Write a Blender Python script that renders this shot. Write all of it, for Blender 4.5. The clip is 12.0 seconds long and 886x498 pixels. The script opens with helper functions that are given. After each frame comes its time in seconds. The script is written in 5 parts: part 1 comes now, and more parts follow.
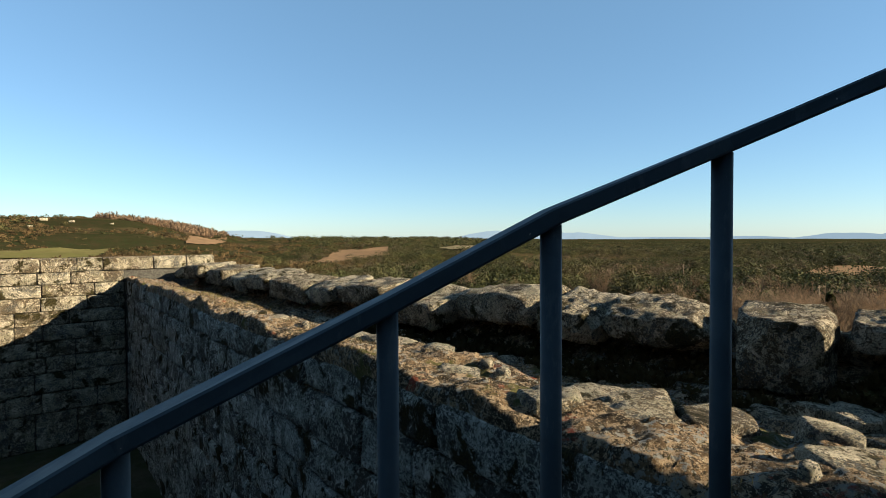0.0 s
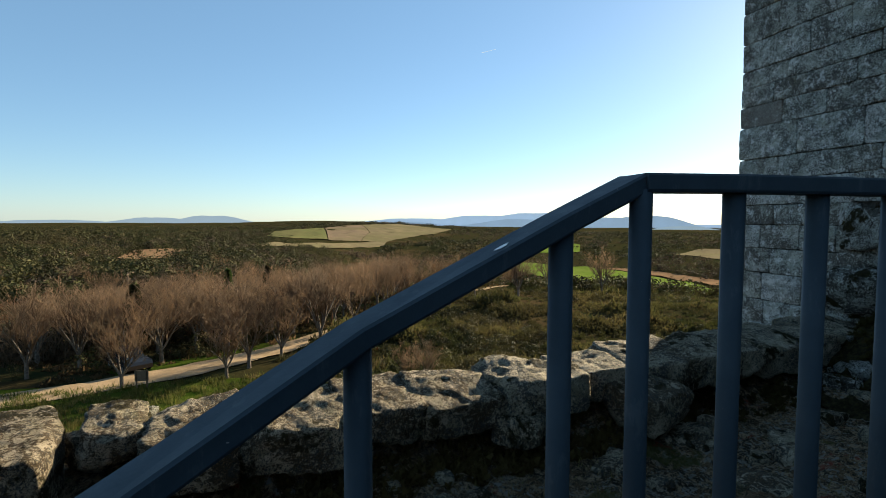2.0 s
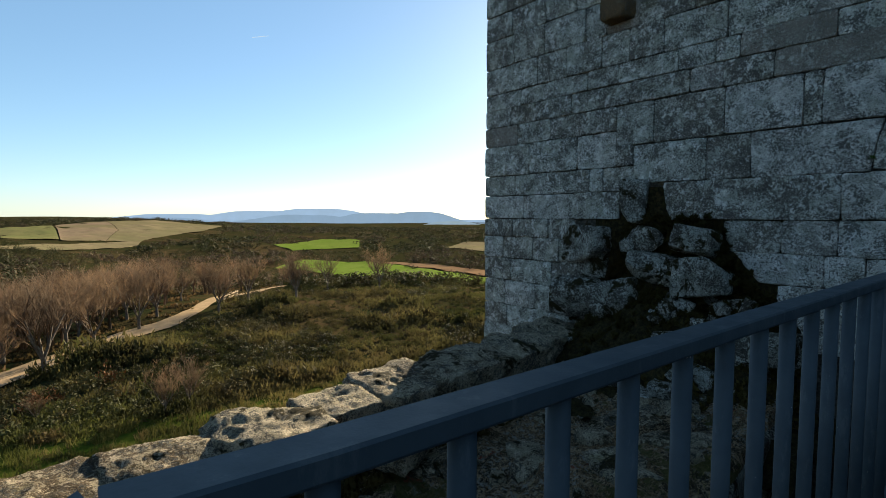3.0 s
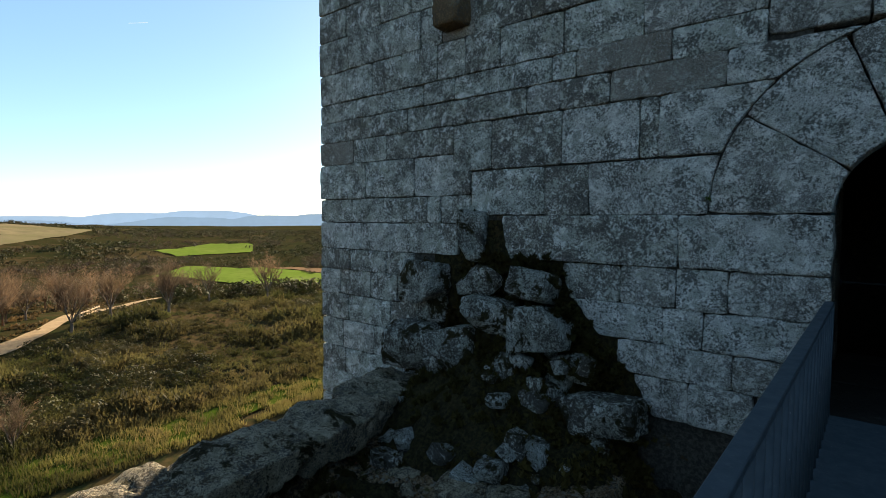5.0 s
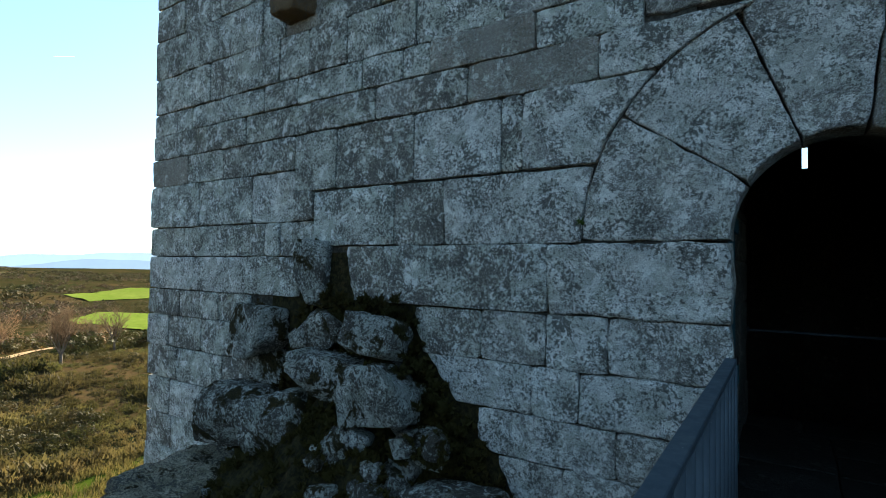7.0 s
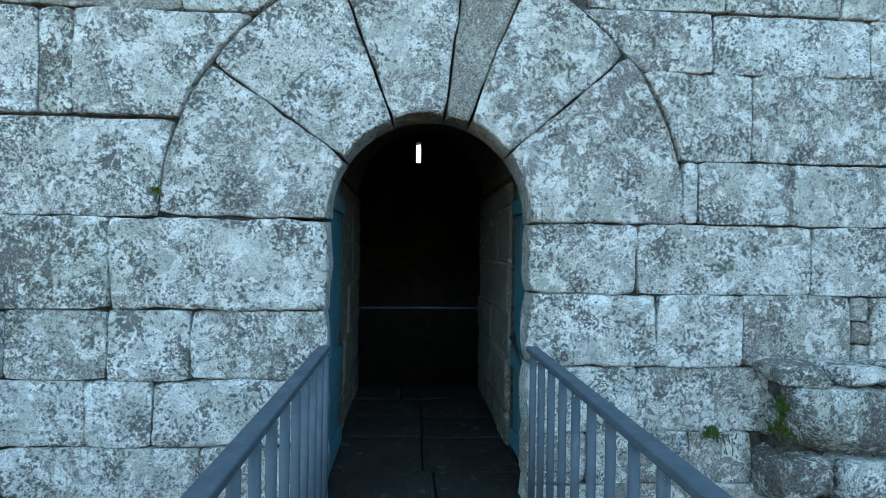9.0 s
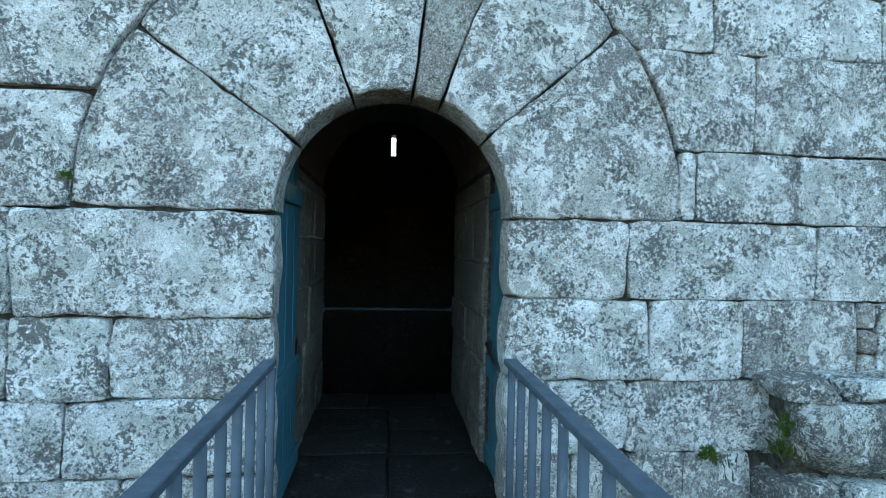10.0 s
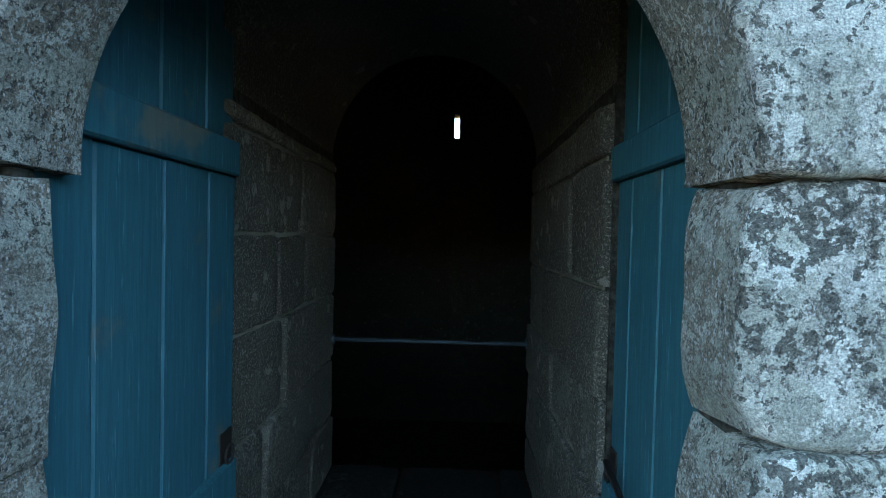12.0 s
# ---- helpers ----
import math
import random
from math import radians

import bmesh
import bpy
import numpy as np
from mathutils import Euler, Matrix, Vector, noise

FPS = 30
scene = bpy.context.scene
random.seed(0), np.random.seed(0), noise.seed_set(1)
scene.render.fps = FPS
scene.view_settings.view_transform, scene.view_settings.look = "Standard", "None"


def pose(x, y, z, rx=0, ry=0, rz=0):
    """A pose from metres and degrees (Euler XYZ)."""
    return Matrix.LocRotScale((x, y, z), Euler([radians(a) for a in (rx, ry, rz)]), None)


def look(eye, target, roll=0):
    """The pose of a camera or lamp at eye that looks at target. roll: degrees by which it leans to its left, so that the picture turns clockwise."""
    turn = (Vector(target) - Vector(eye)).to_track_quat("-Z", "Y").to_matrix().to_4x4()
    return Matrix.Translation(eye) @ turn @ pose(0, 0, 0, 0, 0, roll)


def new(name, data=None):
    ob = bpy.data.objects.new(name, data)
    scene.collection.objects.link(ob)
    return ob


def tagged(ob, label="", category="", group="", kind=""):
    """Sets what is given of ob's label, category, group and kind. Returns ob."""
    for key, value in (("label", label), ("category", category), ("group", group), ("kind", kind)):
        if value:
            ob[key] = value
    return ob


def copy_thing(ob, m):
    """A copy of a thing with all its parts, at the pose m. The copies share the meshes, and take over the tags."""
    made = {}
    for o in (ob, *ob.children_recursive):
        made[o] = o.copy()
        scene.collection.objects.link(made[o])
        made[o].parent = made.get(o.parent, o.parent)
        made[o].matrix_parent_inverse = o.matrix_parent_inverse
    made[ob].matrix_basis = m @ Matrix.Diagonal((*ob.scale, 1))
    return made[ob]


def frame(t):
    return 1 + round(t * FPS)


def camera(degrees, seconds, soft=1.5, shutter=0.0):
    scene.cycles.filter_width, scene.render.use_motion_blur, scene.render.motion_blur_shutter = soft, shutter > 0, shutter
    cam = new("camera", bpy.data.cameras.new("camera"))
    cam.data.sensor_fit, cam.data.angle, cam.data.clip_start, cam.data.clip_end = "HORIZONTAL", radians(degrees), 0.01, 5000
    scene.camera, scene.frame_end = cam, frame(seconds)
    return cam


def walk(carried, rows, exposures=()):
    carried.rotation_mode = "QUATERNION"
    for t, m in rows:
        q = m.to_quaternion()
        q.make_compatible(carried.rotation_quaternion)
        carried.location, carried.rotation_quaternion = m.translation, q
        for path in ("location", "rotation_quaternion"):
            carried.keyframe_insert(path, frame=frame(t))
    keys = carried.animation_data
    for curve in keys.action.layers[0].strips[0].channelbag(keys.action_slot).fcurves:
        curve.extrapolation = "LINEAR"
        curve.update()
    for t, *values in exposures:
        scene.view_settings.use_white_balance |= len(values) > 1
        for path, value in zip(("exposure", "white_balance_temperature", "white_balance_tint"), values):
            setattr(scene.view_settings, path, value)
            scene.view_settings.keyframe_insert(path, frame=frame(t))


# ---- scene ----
# ---- camera ----
PATH = [
    (0, (1.207, -8.442, 0.078), (-0.024, -10.017, 0.03), -0.3),
    (0.5, (0.901, -8.482, 0.346), (-0.772, -9.575, 0.271), -0.1),
    (1, (0.594, -8.391, 0.485), (-1.334, -8.917, 0.397), 0.2),
    (1.5, (0.358, -8.286, 0.628), (-1.639, -8.329, 0.533), 0.7),
    (2, (0.201, -8.103, 0.922), (-1.728, -7.585, 0.81), 0.2),
    (2.2, (0.098, -7.985, 0.972), (-1.758, -7.249, 0.864), -0.3),
    (2.5, (0.074, -7.826, 1.088), (-1.665, -6.845, 0.973), 0.1),
    (3, (-0.1, -7.553, 1.258), (-1.652, -6.298, 1.132), 0.2),
    (3.5, (-0.283, -7.293, 1.46), (-1.657, -5.845, 1.331), 0.5),
    (3.7, (-0.309, -7.151, 1.465), (-1.628, -5.653, 1.334), 0.5),
    (5.3, (-0.317, -5.449, 1.762), (-1.592, -3.912, 1.654), 0.2),
    (5.5, (-0.326, -5.28, 1.739), (-1.587, -3.73, 1.654), 0.4),
    (6, (-0.358, -4.773, 1.69), (-1.604, -3.209, 1.653), 0.6),
    (6.5, (-0.366, -4.394, 1.658), (-1.56, -2.789, 1.683), 0.8),
    (7, (-0.336, -3.943, 1.602), (-1.439, -2.276, 1.664), 0.8),
    (7.5, (-0.265, -3.697, 1.612), (-1.043, -1.855, 1.671), 0.4),
    (7.7, (-0.207, -3.623, 1.627), (-0.802, -1.715, 1.677), 0.3),
    (9.3, (-0.129, -3.172, 1.614), (0.061, -1.181, 1.611), 1.0),
    (9.5, (-0.131, -3.106, 1.628), (0.08, -1.118, 1.62), 1.1),
    (10, (-0.047, -2.842, 1.631), (0.172, -0.854, 1.618), 1.2),
    (10.5, (0.142, -2.405, 1.632), (0.217, -0.406, 1.613), 1.2),
    (11, (0.095, -1.88, 1.647), (0.056, 0.12, 1.617), 1.3),
    (11.5, (0.108, -1.35, 1.637), (0.056, 0.648, 1.59), 1.5),
    (12, (0.165, -0.836, 1.686), (0.12, 1.163, 1.636), 1.3),
]
cam = camera(81.0, 12.0, soft=0.85, shutter=0.0)
EXPOSURES = [(0, 1.82, 6200, 2), (2.0, 1.77, 6410, 3), (3.7, 1.88, 6570, 4), (5.5, 2.22, 6740, 5), (6.0, 2.36, 6710, 4), (6.5, 2.58, 6660, 3), (7.0, 2.8, 6530, 3), (7.5, 3.2, 6430, 3), (7.7, 3.44, 6540, 3), (9.3, 4.86, 6950, 3), (10.5, 4.91, 6950, 3), (11.5, 4.92, 7000, 3), (12.0, 5.04, 7000, 3)]
walk(cam, [(t, look(eye, target, roll)) for t, eye, target, roll in PATH], EXPOSURES)

# ---- sky and sun ----
SUN_LEFT, SUN_UP = 36.2, 18.8      # degrees left of the tower's normal, degrees high
world = bpy.data.worlds.new("sky")
scene.world = world
world.use_nodes = True
wt = world.node_tree
sky = wt.nodes.new("ShaderNodeTexSky")
sky.sky_type, sky.sun_disc = "NISHITA", False
sky.sun_elevation, sky.sun_rotation = radians(SUN_UP), radians(-SUN_LEFT)
sky.altitude, sky.air_density, sky.dust_density, sky.ozone_density = 1300, 1.0, 0.5, 2.4
haze = wt.nodes.new("ShaderNodeMix")
haze.data_type = "RGBA"
haze.inputs[0].default_value = 0.4
haze.inputs[7].default_value = (1.38, 2.45, 3.72, 1)      # even blue of a clear winter sky
wt.links.new(sky.outputs[0], haze.inputs[6])
wt.links.new(haze.outputs[2], wt.nodes["Background"].inputs[0])
wt.nodes["Background"].inputs[1].default_value = 0.055
sun_lamp = bpy.data.lights.new("sun", "SUN")
sun_lamp.energy, sun_lamp.angle, sun_lamp.color = 5.0, radians(0.5), (1.0, 0.82, 0.6)
sun = new("sun", sun_lamp)
sun.matrix_world = look((0, 0, 0), (math.sin(radians(SUN_LEFT)), -math.cos(radians(SUN_LEFT)), -math.tan(radians(SUN_UP))))

# ---- helpers for meshes ----
rnd = random.Random(7)


def smooth(a, b, v):
    k = min(1.0, max(0.0, (v - a) / (b - a)))
    return k * k * (3 - 2 * k)


def lerp(a, b, k):
    return a + (b - a) * k


def mesh_from(name, verts, faces, material, shade=False):
    me = bpy.data.meshes.new(name)
    me.from_pydata(verts, [], faces)
    me.materials.append(material)
    if shade:
        me.polygons.foreach_set("use_smooth", [True] * len(me.polygons))
    me.update()
    return me


def thing(name, label, category, group="", kind="", at=(0, 0, 0)):
    ob = new(name)
    ob.location = at
    return tagged(ob, label, category, group, kind)


def part_of(name, me, parent, label=""):
    ob = new(name, me)
    ob.parent = parent
    if parent is not None:
        ob.matrix_parent_inverse = Matrix.Translation(-Vector(parent.location)) if parent.parent is None else Matrix()
    return tagged(ob, label)


def part(name, bm, material, parent, label="", shade=False):
    me = bpy.data.meshes.new(name)
    bm.to_mesh(me)
    bm.free()
    me.materials.append(material)
    if shade:
        me.polygons.foreach_set("use_smooth", [True] * len(me.polygons))
    return part_of(name, me, parent, label)


def box_bm(a, b, bevel=0.0, segments=1):
    bm = bmesh.new()
    bmesh.ops.create_cube(bm, size=1)
    for v in bm.verts:
        v.co = [a[i] + (v.co[i] + 0.5) * (b[i] - a[i]) for i in range(3)]
    if bevel:
        bmesh.ops.bevel(bm, geom=bm.edges[:], offset=bevel, segments=segments, affect="EDGES", profile=0.6)
    return bm


def tube_data(p, q, r0, r1, sides=8, caps=False):
    p, q = Vector(p), Vector(q)
    d = (q - p).normalized()
    u = d.orthogonal().normalized()
    w = d.cross(u)
    vs, fs = [], []
    for c, r in ((p, r0), (q, r1)):
        for i in range(sides):
            a = 2 * math.pi * i / sides
            vs.append(c + (u * math.cos(a) + w * math.sin(a)) * r)
    for i in range(sides):
        j = (i + 1) % sides
        fs.append((i, j, sides + j, sides + i))
    if caps:
        fs += [tuple(range(sides))[::-1], tuple(range(sides, 2 * sides))]
    return vs, fs


def tube_mesh(name, p, q, r, material, sides=12):
    return mesh_from(name, *tube_data(p, q, r, r, sides, True), material, True)


def sweep_mesh(name, pts, section, material):
    """A bar with the given (side, up) section along the points; its sides stay level."""
    pts = [Vector(p) for p in pts]
    n, m = len(pts), len(section)
    vs, fs = [], []
    for i, p in enumerate(pts):
        d0 = (pts[i] - pts[i - 1]).normalized() if i else (pts[1] - pts[0]).normalized()
        d1 = (pts[i + 1] - pts[i]).normalized() if i < n - 1 else d0
        d = (d0 + d1).normalized()
        s = Vector((d.y, -d.x, 0)).normalized()
        up = s.cross(d)
        vs += [p + s * a + up * b for a, b in section]
    for i in range(n - 1):
        for k in range(m):
            j = (k + 1) % m
            fs.append((i * m + k, i * m + j, (i + 1) * m + j, (i + 1) * m + k))
    fs += [tuple(range(m))[::-1], tuple(range((n - 1) * m, n * m))]
    return mesh_from(name, vs, fs, material)


# ---- materials ----
class Mat:
    """A node material with short ways to add noises, ramps and mixes."""

    def __init__(self, name, rough=0.9, metal=0.0, shift=True):
        self.m = bpy.data.materials.new(name)
        self.m.use_nodes = True
        self.t = self.m.node_tree
        self.p = self.t.nodes["Principled BSDF"]
        self.p.inputs["Roughness"].default_value = rough
        self.p.inputs["Metallic"].default_value = metal
        if rough >= 0.85:
            self.p.inputs["Specular IOR Level"].default_value = 0.12
        co = self.n("ShaderNodeTexCoord").outputs["Object"]
        info = self.n("ShaderNodeObjectInfo").outputs["Random"]
        self.random = info
        if shift:
            k = self.n("ShaderNodeVectorMath", operation="MULTIPLY_ADD")
            self.link(info, k.inputs[0])
            k.inputs[1].default_value = (37, 53, 71)
            self.link(co, k.inputs[2])
            co = k.outputs[0]
        self.co = co

    def n(self, kind, **opts):
        node = self.t.nodes.new(kind)
        if "operation" in opts:
            node.operation = opts["operation"]
        if "interpolation_type" in opts:
            node.interpolation_type = opts["interpolation_type"]
        if "data_type" in opts:
            node.data_type = opts["data_type"]
        if "blend_type" in opts:
            node.blend_type = opts["blend_type"]
        return node

    def link(self, a, b):
        self.t.links.new(a, b)

    def noise(self, scale, detail=5, rough=0.6, stretch=None, warp=0.0):
        node = self.n("ShaderNodeTexNoise")
        node.inputs["Scale"].default_value, node.inputs["Detail"].default_value = scale, detail
        node.inputs["Roughness"].default_value, node.inputs["Distortion"].default_value = rough, warp
        co = self.co
        if stretch:
            k = self.n("ShaderNodeVectorMath", operation="MULTIPLY")
            k.inputs[1].default_value = stretch
            self.link(co, k.inputs[0])
            co = k.outputs[0]
        self.link(co, node.inputs["Vector"])
        return node.outputs[0]

    def ramp(self, fac, lo, hi):
        node = self.n("ShaderNodeMapRange", interpolation_type="SMOOTHSTEP")
        node.inputs["From Min"].default_value, node.inputs["From Max"].default_value = lo, hi
        self.link(fac, node.inputs["Value"])
        return node.outputs[0]

    def calc(self, op, a, b):
        node = self.n("ShaderNodeMath", operation=op)
        for i, v in enumerate((a, b)):
            if isinstance(v, (int, float)):
                node.inputs[i].default_value = v
            else:
                self.link(v, node.inputs[i])
        return node.outputs[0]

    def mix(self, fac, a, b, blend="MIX"):
        node = self.n("ShaderNodeMix", data_type="RGBA", blend_type=blend)
        for i, v in ((0, fac), (6, a), (7, b)):
            if isinstance(v, (int, float)):
                node.inputs[i].default_value = v
            elif isinstance(v, tuple):
                node.inputs[i].default_value = (*v, 1)
            else:
                self.link(v, node.inputs[i])
        return node.outputs[2]

    def done(self, colour, bump=None, strength=0.5, distance=0.02, rough=None):
        if isinstance(colour, tuple):
            self.p.inputs["Base Color"].default_value = (*colour, 1)
        else:
            self.link(colour, self.p.inputs["Base Color"])
        if bump is not None:
            b = self.n("ShaderNodeBump")
            b.inputs["Strength"].default_value, b.inputs["Distance"].default_value = strength, distance
            self.link(bump, b.inputs["Height"])
            self.link(b.outputs[0], self.p.inputs["Normal"])
        if rough is not None:
            self.link(rough, self.p.inputs["Roughness"])
        return self.m


def granite(name, base, brown, pale, cover, yellow=0.3, specks=0.5, tone=0.4, moss=0.0, white=0.56, gaps=0.545, disc_gain=1.22, relief=0.04):
    """Weathered granite under a pale lichen crust that is broken by dark gaps and whiter patches."""
    m = Mat(name, 0.92)
    c = m.mix(m.ramp(m.noise(1.7, 3), 0.35, 0.7), base, brown)
    grain = m.noise(150, 3, 0.7)
    c = m.mix(m.ramp(grain, 0.4, 0.62), tuple(v * 0.5 for v in base), c)
    c = m.mix(m.calc("MULTIPLY", m.ramp(m.noise(95, 2), 0.56, 0.64), 0.8), c, tuple(min(0.6, v * 2.2) for v in base))
    # crust: wide zones broken up into flakes at their edges, thinner on some stones than on others
    zone, flake, fine = m.noise(3.2, 3, 0.55, warp=0.4), m.noise(30, 6, 0.68, warp=0.3), m.noise(110, 4, 0.72)
    amount = m.calc("MULTIPLY", m.calc("SUBTRACT", m.random, 0.5), 0.07)
    mask = m.calc("ADD", m.calc("MULTIPLY", zone, 0.32), m.calc("ADD", m.calc("MULTIPLY", flake, 0.5), m.calc("MULTIPLY", fine, 0.18)))
    mask = m.calc("SUBTRACT", mask, amount)
    # the crust is a mosaic of overlapping patches, each with its own tone
    ragged = m.co
    for scale, reach in ((13, 0.12), (60, 0.035)):
        wob = m.n("ShaderNodeTexNoise")
        wob.inputs["Scale"].default_value, wob.inputs["Detail"].default_value = scale, 4
        m.link(m.co, wob.inputs["Vector"])
        push = m.n("ShaderNodeVectorMath", operation="MULTIPLY_ADD")
        m.link(wob.outputs["Color"], push.inputs[0])
        push.inputs[1].default_value = (reach, reach, reach)
        m.link(ragged, push.inputs[2])
        ragged = push.outputs[0]
    tones = []
    for scale in (8.5, 21):
        cells = m.n("ShaderNodeTexVoronoi")
        cells.inputs["Scale"].default_value = scale
        m.link(ragged, cells.inputs["Vector"])
        split = m.n("ShaderNodeSeparateColor")
        m.link(cells.outputs["Color"], split.inputs[0])
        tones.append((split.outputs[0], cells.outputs["Distance"]))
    crust = m.mix(m.ramp(tones[0][0], 0.15, 0.9), tuple(v * k for v, k in zip(pale, (0.74, 0.75, 0.715))), tuple(v * 1.0 for v in pale))
    crust = m.mix(1.0, crust, m.mix(tones[1][0], (0.80, 0.80, 0.80), (1.16, 1.16, 1.16)), "MULTIPLY")
    crust = m.mix(m.ramp(fine, 0.40, 0.60), m.mix(1.0, crust, (0.80, 0.81, 0.79), "MULTIPLY"), m.mix(1.0, crust, (1.08, 1.08, 1.08), "MULTIPLY"))
    c = m.mix(m.ramp(mask, cover - 0.006, cover + 0.010), c, crust)
    # whiter patches
    patch = m.calc("ADD", m.calc("MULTIPLY", m.noise(8, 6, 0.66, warp=0.6), 0.82), m.calc("MULTIPLY", fine, 0.18))
    c = m.mix(m.calc("MULTIPLY", m.ramp(patch, white - 0.005, white + 0.012), 0.8), c, tuple(min(0.8, v * disc_gain) for v in pale))
    disc = m.ramp(m.calc("SUBTRACT", m.calc("MULTIPLY", m.ramp(tones[0][0], 0.6, 1.0), 0.36), tones[0][1]), 0.0, 0.03)
    c = m.mix(m.calc("MULTIPLY", disc, m.ramp(fine, 0.38, 0.44)), c, tuple(min(0.8, v * (disc_gain - 0.06)) for v in pale))
    c = m.mix(m.calc("MULTIPLY", m.ramp(m.noise(2.3, 5, 0.7, warp=0.5), 0.56, 0.68), yellow), c, (0.30, 0.30, 0.15))
    # dark bare gaps, in clusters with sharp ragged edges
    hole = m.calc("SUBTRACT", m.calc("ADD", m.calc("MULTIPLY", m.noise(40, 6, 0.68, warp=0.2), 0.66), m.calc("MULTIPLY", m.noise(4.4, 3, 0.5), 0.34)), m.calc("MULTIPLY", m.random, 0.022))
    c = m.mix(m.calc("MULTIPLY", m.ramp(hole, gaps, gaps + 0.006), 0.9), c, m.mix(m.ramp(grain, 0.4, 0.6), (0.06, 0.058, 0.053), (0.15, 0.146, 0.132)))
    dark = m.calc("MULTIPLY", m.ramp(m.noise(70, 5, 0.75), 0.54, 0.58), m.ramp(m.noise(3.1, 4), 0.40, 0.56))
    c = m.mix(m.calc("MULTIPLY", dark, specks * 1.5), c, (0.06, 0.06, 0.054))
    if moss:
        c = m.mix(m.ramp(m.noise(2.4, 7, 0.72, warp=0.3), moss, moss + 0.05), c, m.mix(m.ramp(m.noise(70, 4), 0.4, 0.6), (0.02, 0.018, 0.008), (0.055, 0.042, 0.014)))
    grit = m.ramp(m.noise(240, 3, 0.7), 0.32, 0.68)
    c = m.mix(0.8, c, m.mix(grit, (0.56, 0.56, 0.56), (1.38, 1.38, 1.36)), "MULTIPLY")
    c = m.mix(m.calc("MULTIPLY", m.random, tone), c, m.mix(1.0, c, (0.74, 0.70, 0.65), "MULTIPLY"))
    h = m.calc("ADD", m.calc("MULTIPLY", m.noise(34, 9, 0.75), 0.9), m.calc("MULTIPLY", m.noise(7, 5), 1.1))
    h = m.calc("ADD", h, m.calc("MULTIPLY", grain, 0.45))
    if relief > 0.05:
        h = m.calc("ADD", h, m.calc("MULTIPLY", m.noise(17, 10, 0.82), 0.9))
    return m.done(c, h, 1.0, relief)


STONE = granite("lichened_granite", (0.33, 0.315, 0.29), (0.29, 0.27, 0.24), (0.665, 0.65, 0.62), 0.475, 0.14, 0.5, gaps=0.535)
GREYSTONE = granite("grey_speckled_granite", (0.21, 0.20, 0.182), (0.185, 0.165, 0.14), (0.60, 0.60, 0.555), 0.482, 0.16, 0.55, gaps=0.528, disc_gain=1.4)
RUINSTONE = granite("ruin_granite", (0.12, 0.112, 0.098), (0.105, 0.088, 0.064), (0.54, 0.55, 0.515), 0.485, 0.2, 0.7, moss=0.54, white=0.57, gaps=0.53, disc_gain=1.4, relief=0.06)
RUSTY = granite("rusty_granite", (0.19, 0.13, 0.075), (0.12, 0.075, 0.035), (0.34, 0.31, 0.25), 0.56, 0.3, 0.9, white=0.66)
CLEAN = granite("brown_granite", (0.36, 0.33, 0.285), (0.30, 0.25, 0.20), (0.52, 0.51, 0.47), 0.51, 0.1, 0.6, white=0.62, gaps=0.6)
WALLSTONE = granite("wall_granite", (0.15, 0.112, 0.07), (0.115, 0.084, 0.048), (0.52, 0.44, 0.325), 0.485, 0.3, 0.8, moss=0.55, gaps=0.53, relief=0.06)
# heavy moss that also paints in the dark under the parapet slabs
MOSSY_SHADE = granite("mossy_shade_granite", (0.12, 0.10, 0.07), (0.10, 0.08, 0.05), (0.42, 0.40, 0.34), 0.49, 0.2, 0.8, moss=0.46, gaps=0.53, relief=0.06)
PASSAGE = granite("passage_granite", (0.21, 0.19, 0.16), (0.175, 0.148, 0.12), (0.31, 0.285, 0.245), 0.55, 0.05, white=0.66, gaps=0.64)
# nearly black, far darker than the passage walls
FLOORSTONE = granite("dark_floor_granite", (0.03, 0.028, 0.025), (0.026, 0.022, 0.019), (0.055, 0.052, 0.046), 0.56, 0.0, white=0.66, gaps=0.64)


def walk_material():
    m = Mat("weathered_wall_top", 0.95, shift=False)
    c = m.mix(m.ramp(m.noise(1.3, 6, 0.7), 0.42, 0.58), (0.036, 0.026, 0.015), (0.19, 0.118, 0.06))
    c = m.mix(m.ramp(m.noise(9, 9, 0.78), 0.49, 0.55), c, (0.40, 0.285, 0.175))
    c = m.mix(m.ramp(m.noise(34, 7, 0.75), 0.50, 0.56), c, (0.042, 0.032, 0.02))
    c = m.mix(m.ramp(m.noise(70, 5, 0.7), 0.57, 0.62), c, (0.46, 0.36, 0.24))
    c = m.mix(m.calc("MULTIPLY", m.ramp(m.noise(16, 7, 0.72), 0.54, 0.57), m.ramp(m.noise(1.1, 4), 0.42, 0.56)), c, (0.29, 0.275, 0.24))
    c = m.mix(m.calc("MULTIPLY", m.ramp(m.noise(1.6, 6, 0.7), 0.55, 0.62), 0.85), c, (0.085, 0.08, 0.02))
    c = m.mix(m.calc("MULTIPLY", m.ramp(m.noise(2.1, 7, 0.75, warp=0.4), 0.60, 0.66), 0.85), c, (0.24, 0.055, 0.03))
    h = m.calc("ADD", m.calc("MULTIPLY", m.noise(26, 9, 0.8), 1.2), m.calc("MULTIPLY", m.noise(6, 5), 1.5))
    return m.done(c, h, 1.0, 0.08)


def moss_material(name, a, b, s=22):
    m = Mat(name, 1.0)
    c = m.mix(m.ramp(m.noise(s, 7, 0.7), 0.4, 0.65), a, b)
    c = m.mix(m.ramp(m.noise(5, 5), 0.6, 0.72), c, (0.07, 0.045, 0.015))
    return m.done(c, m.noise(60, 6, 0.8), 1.0, 0.04)


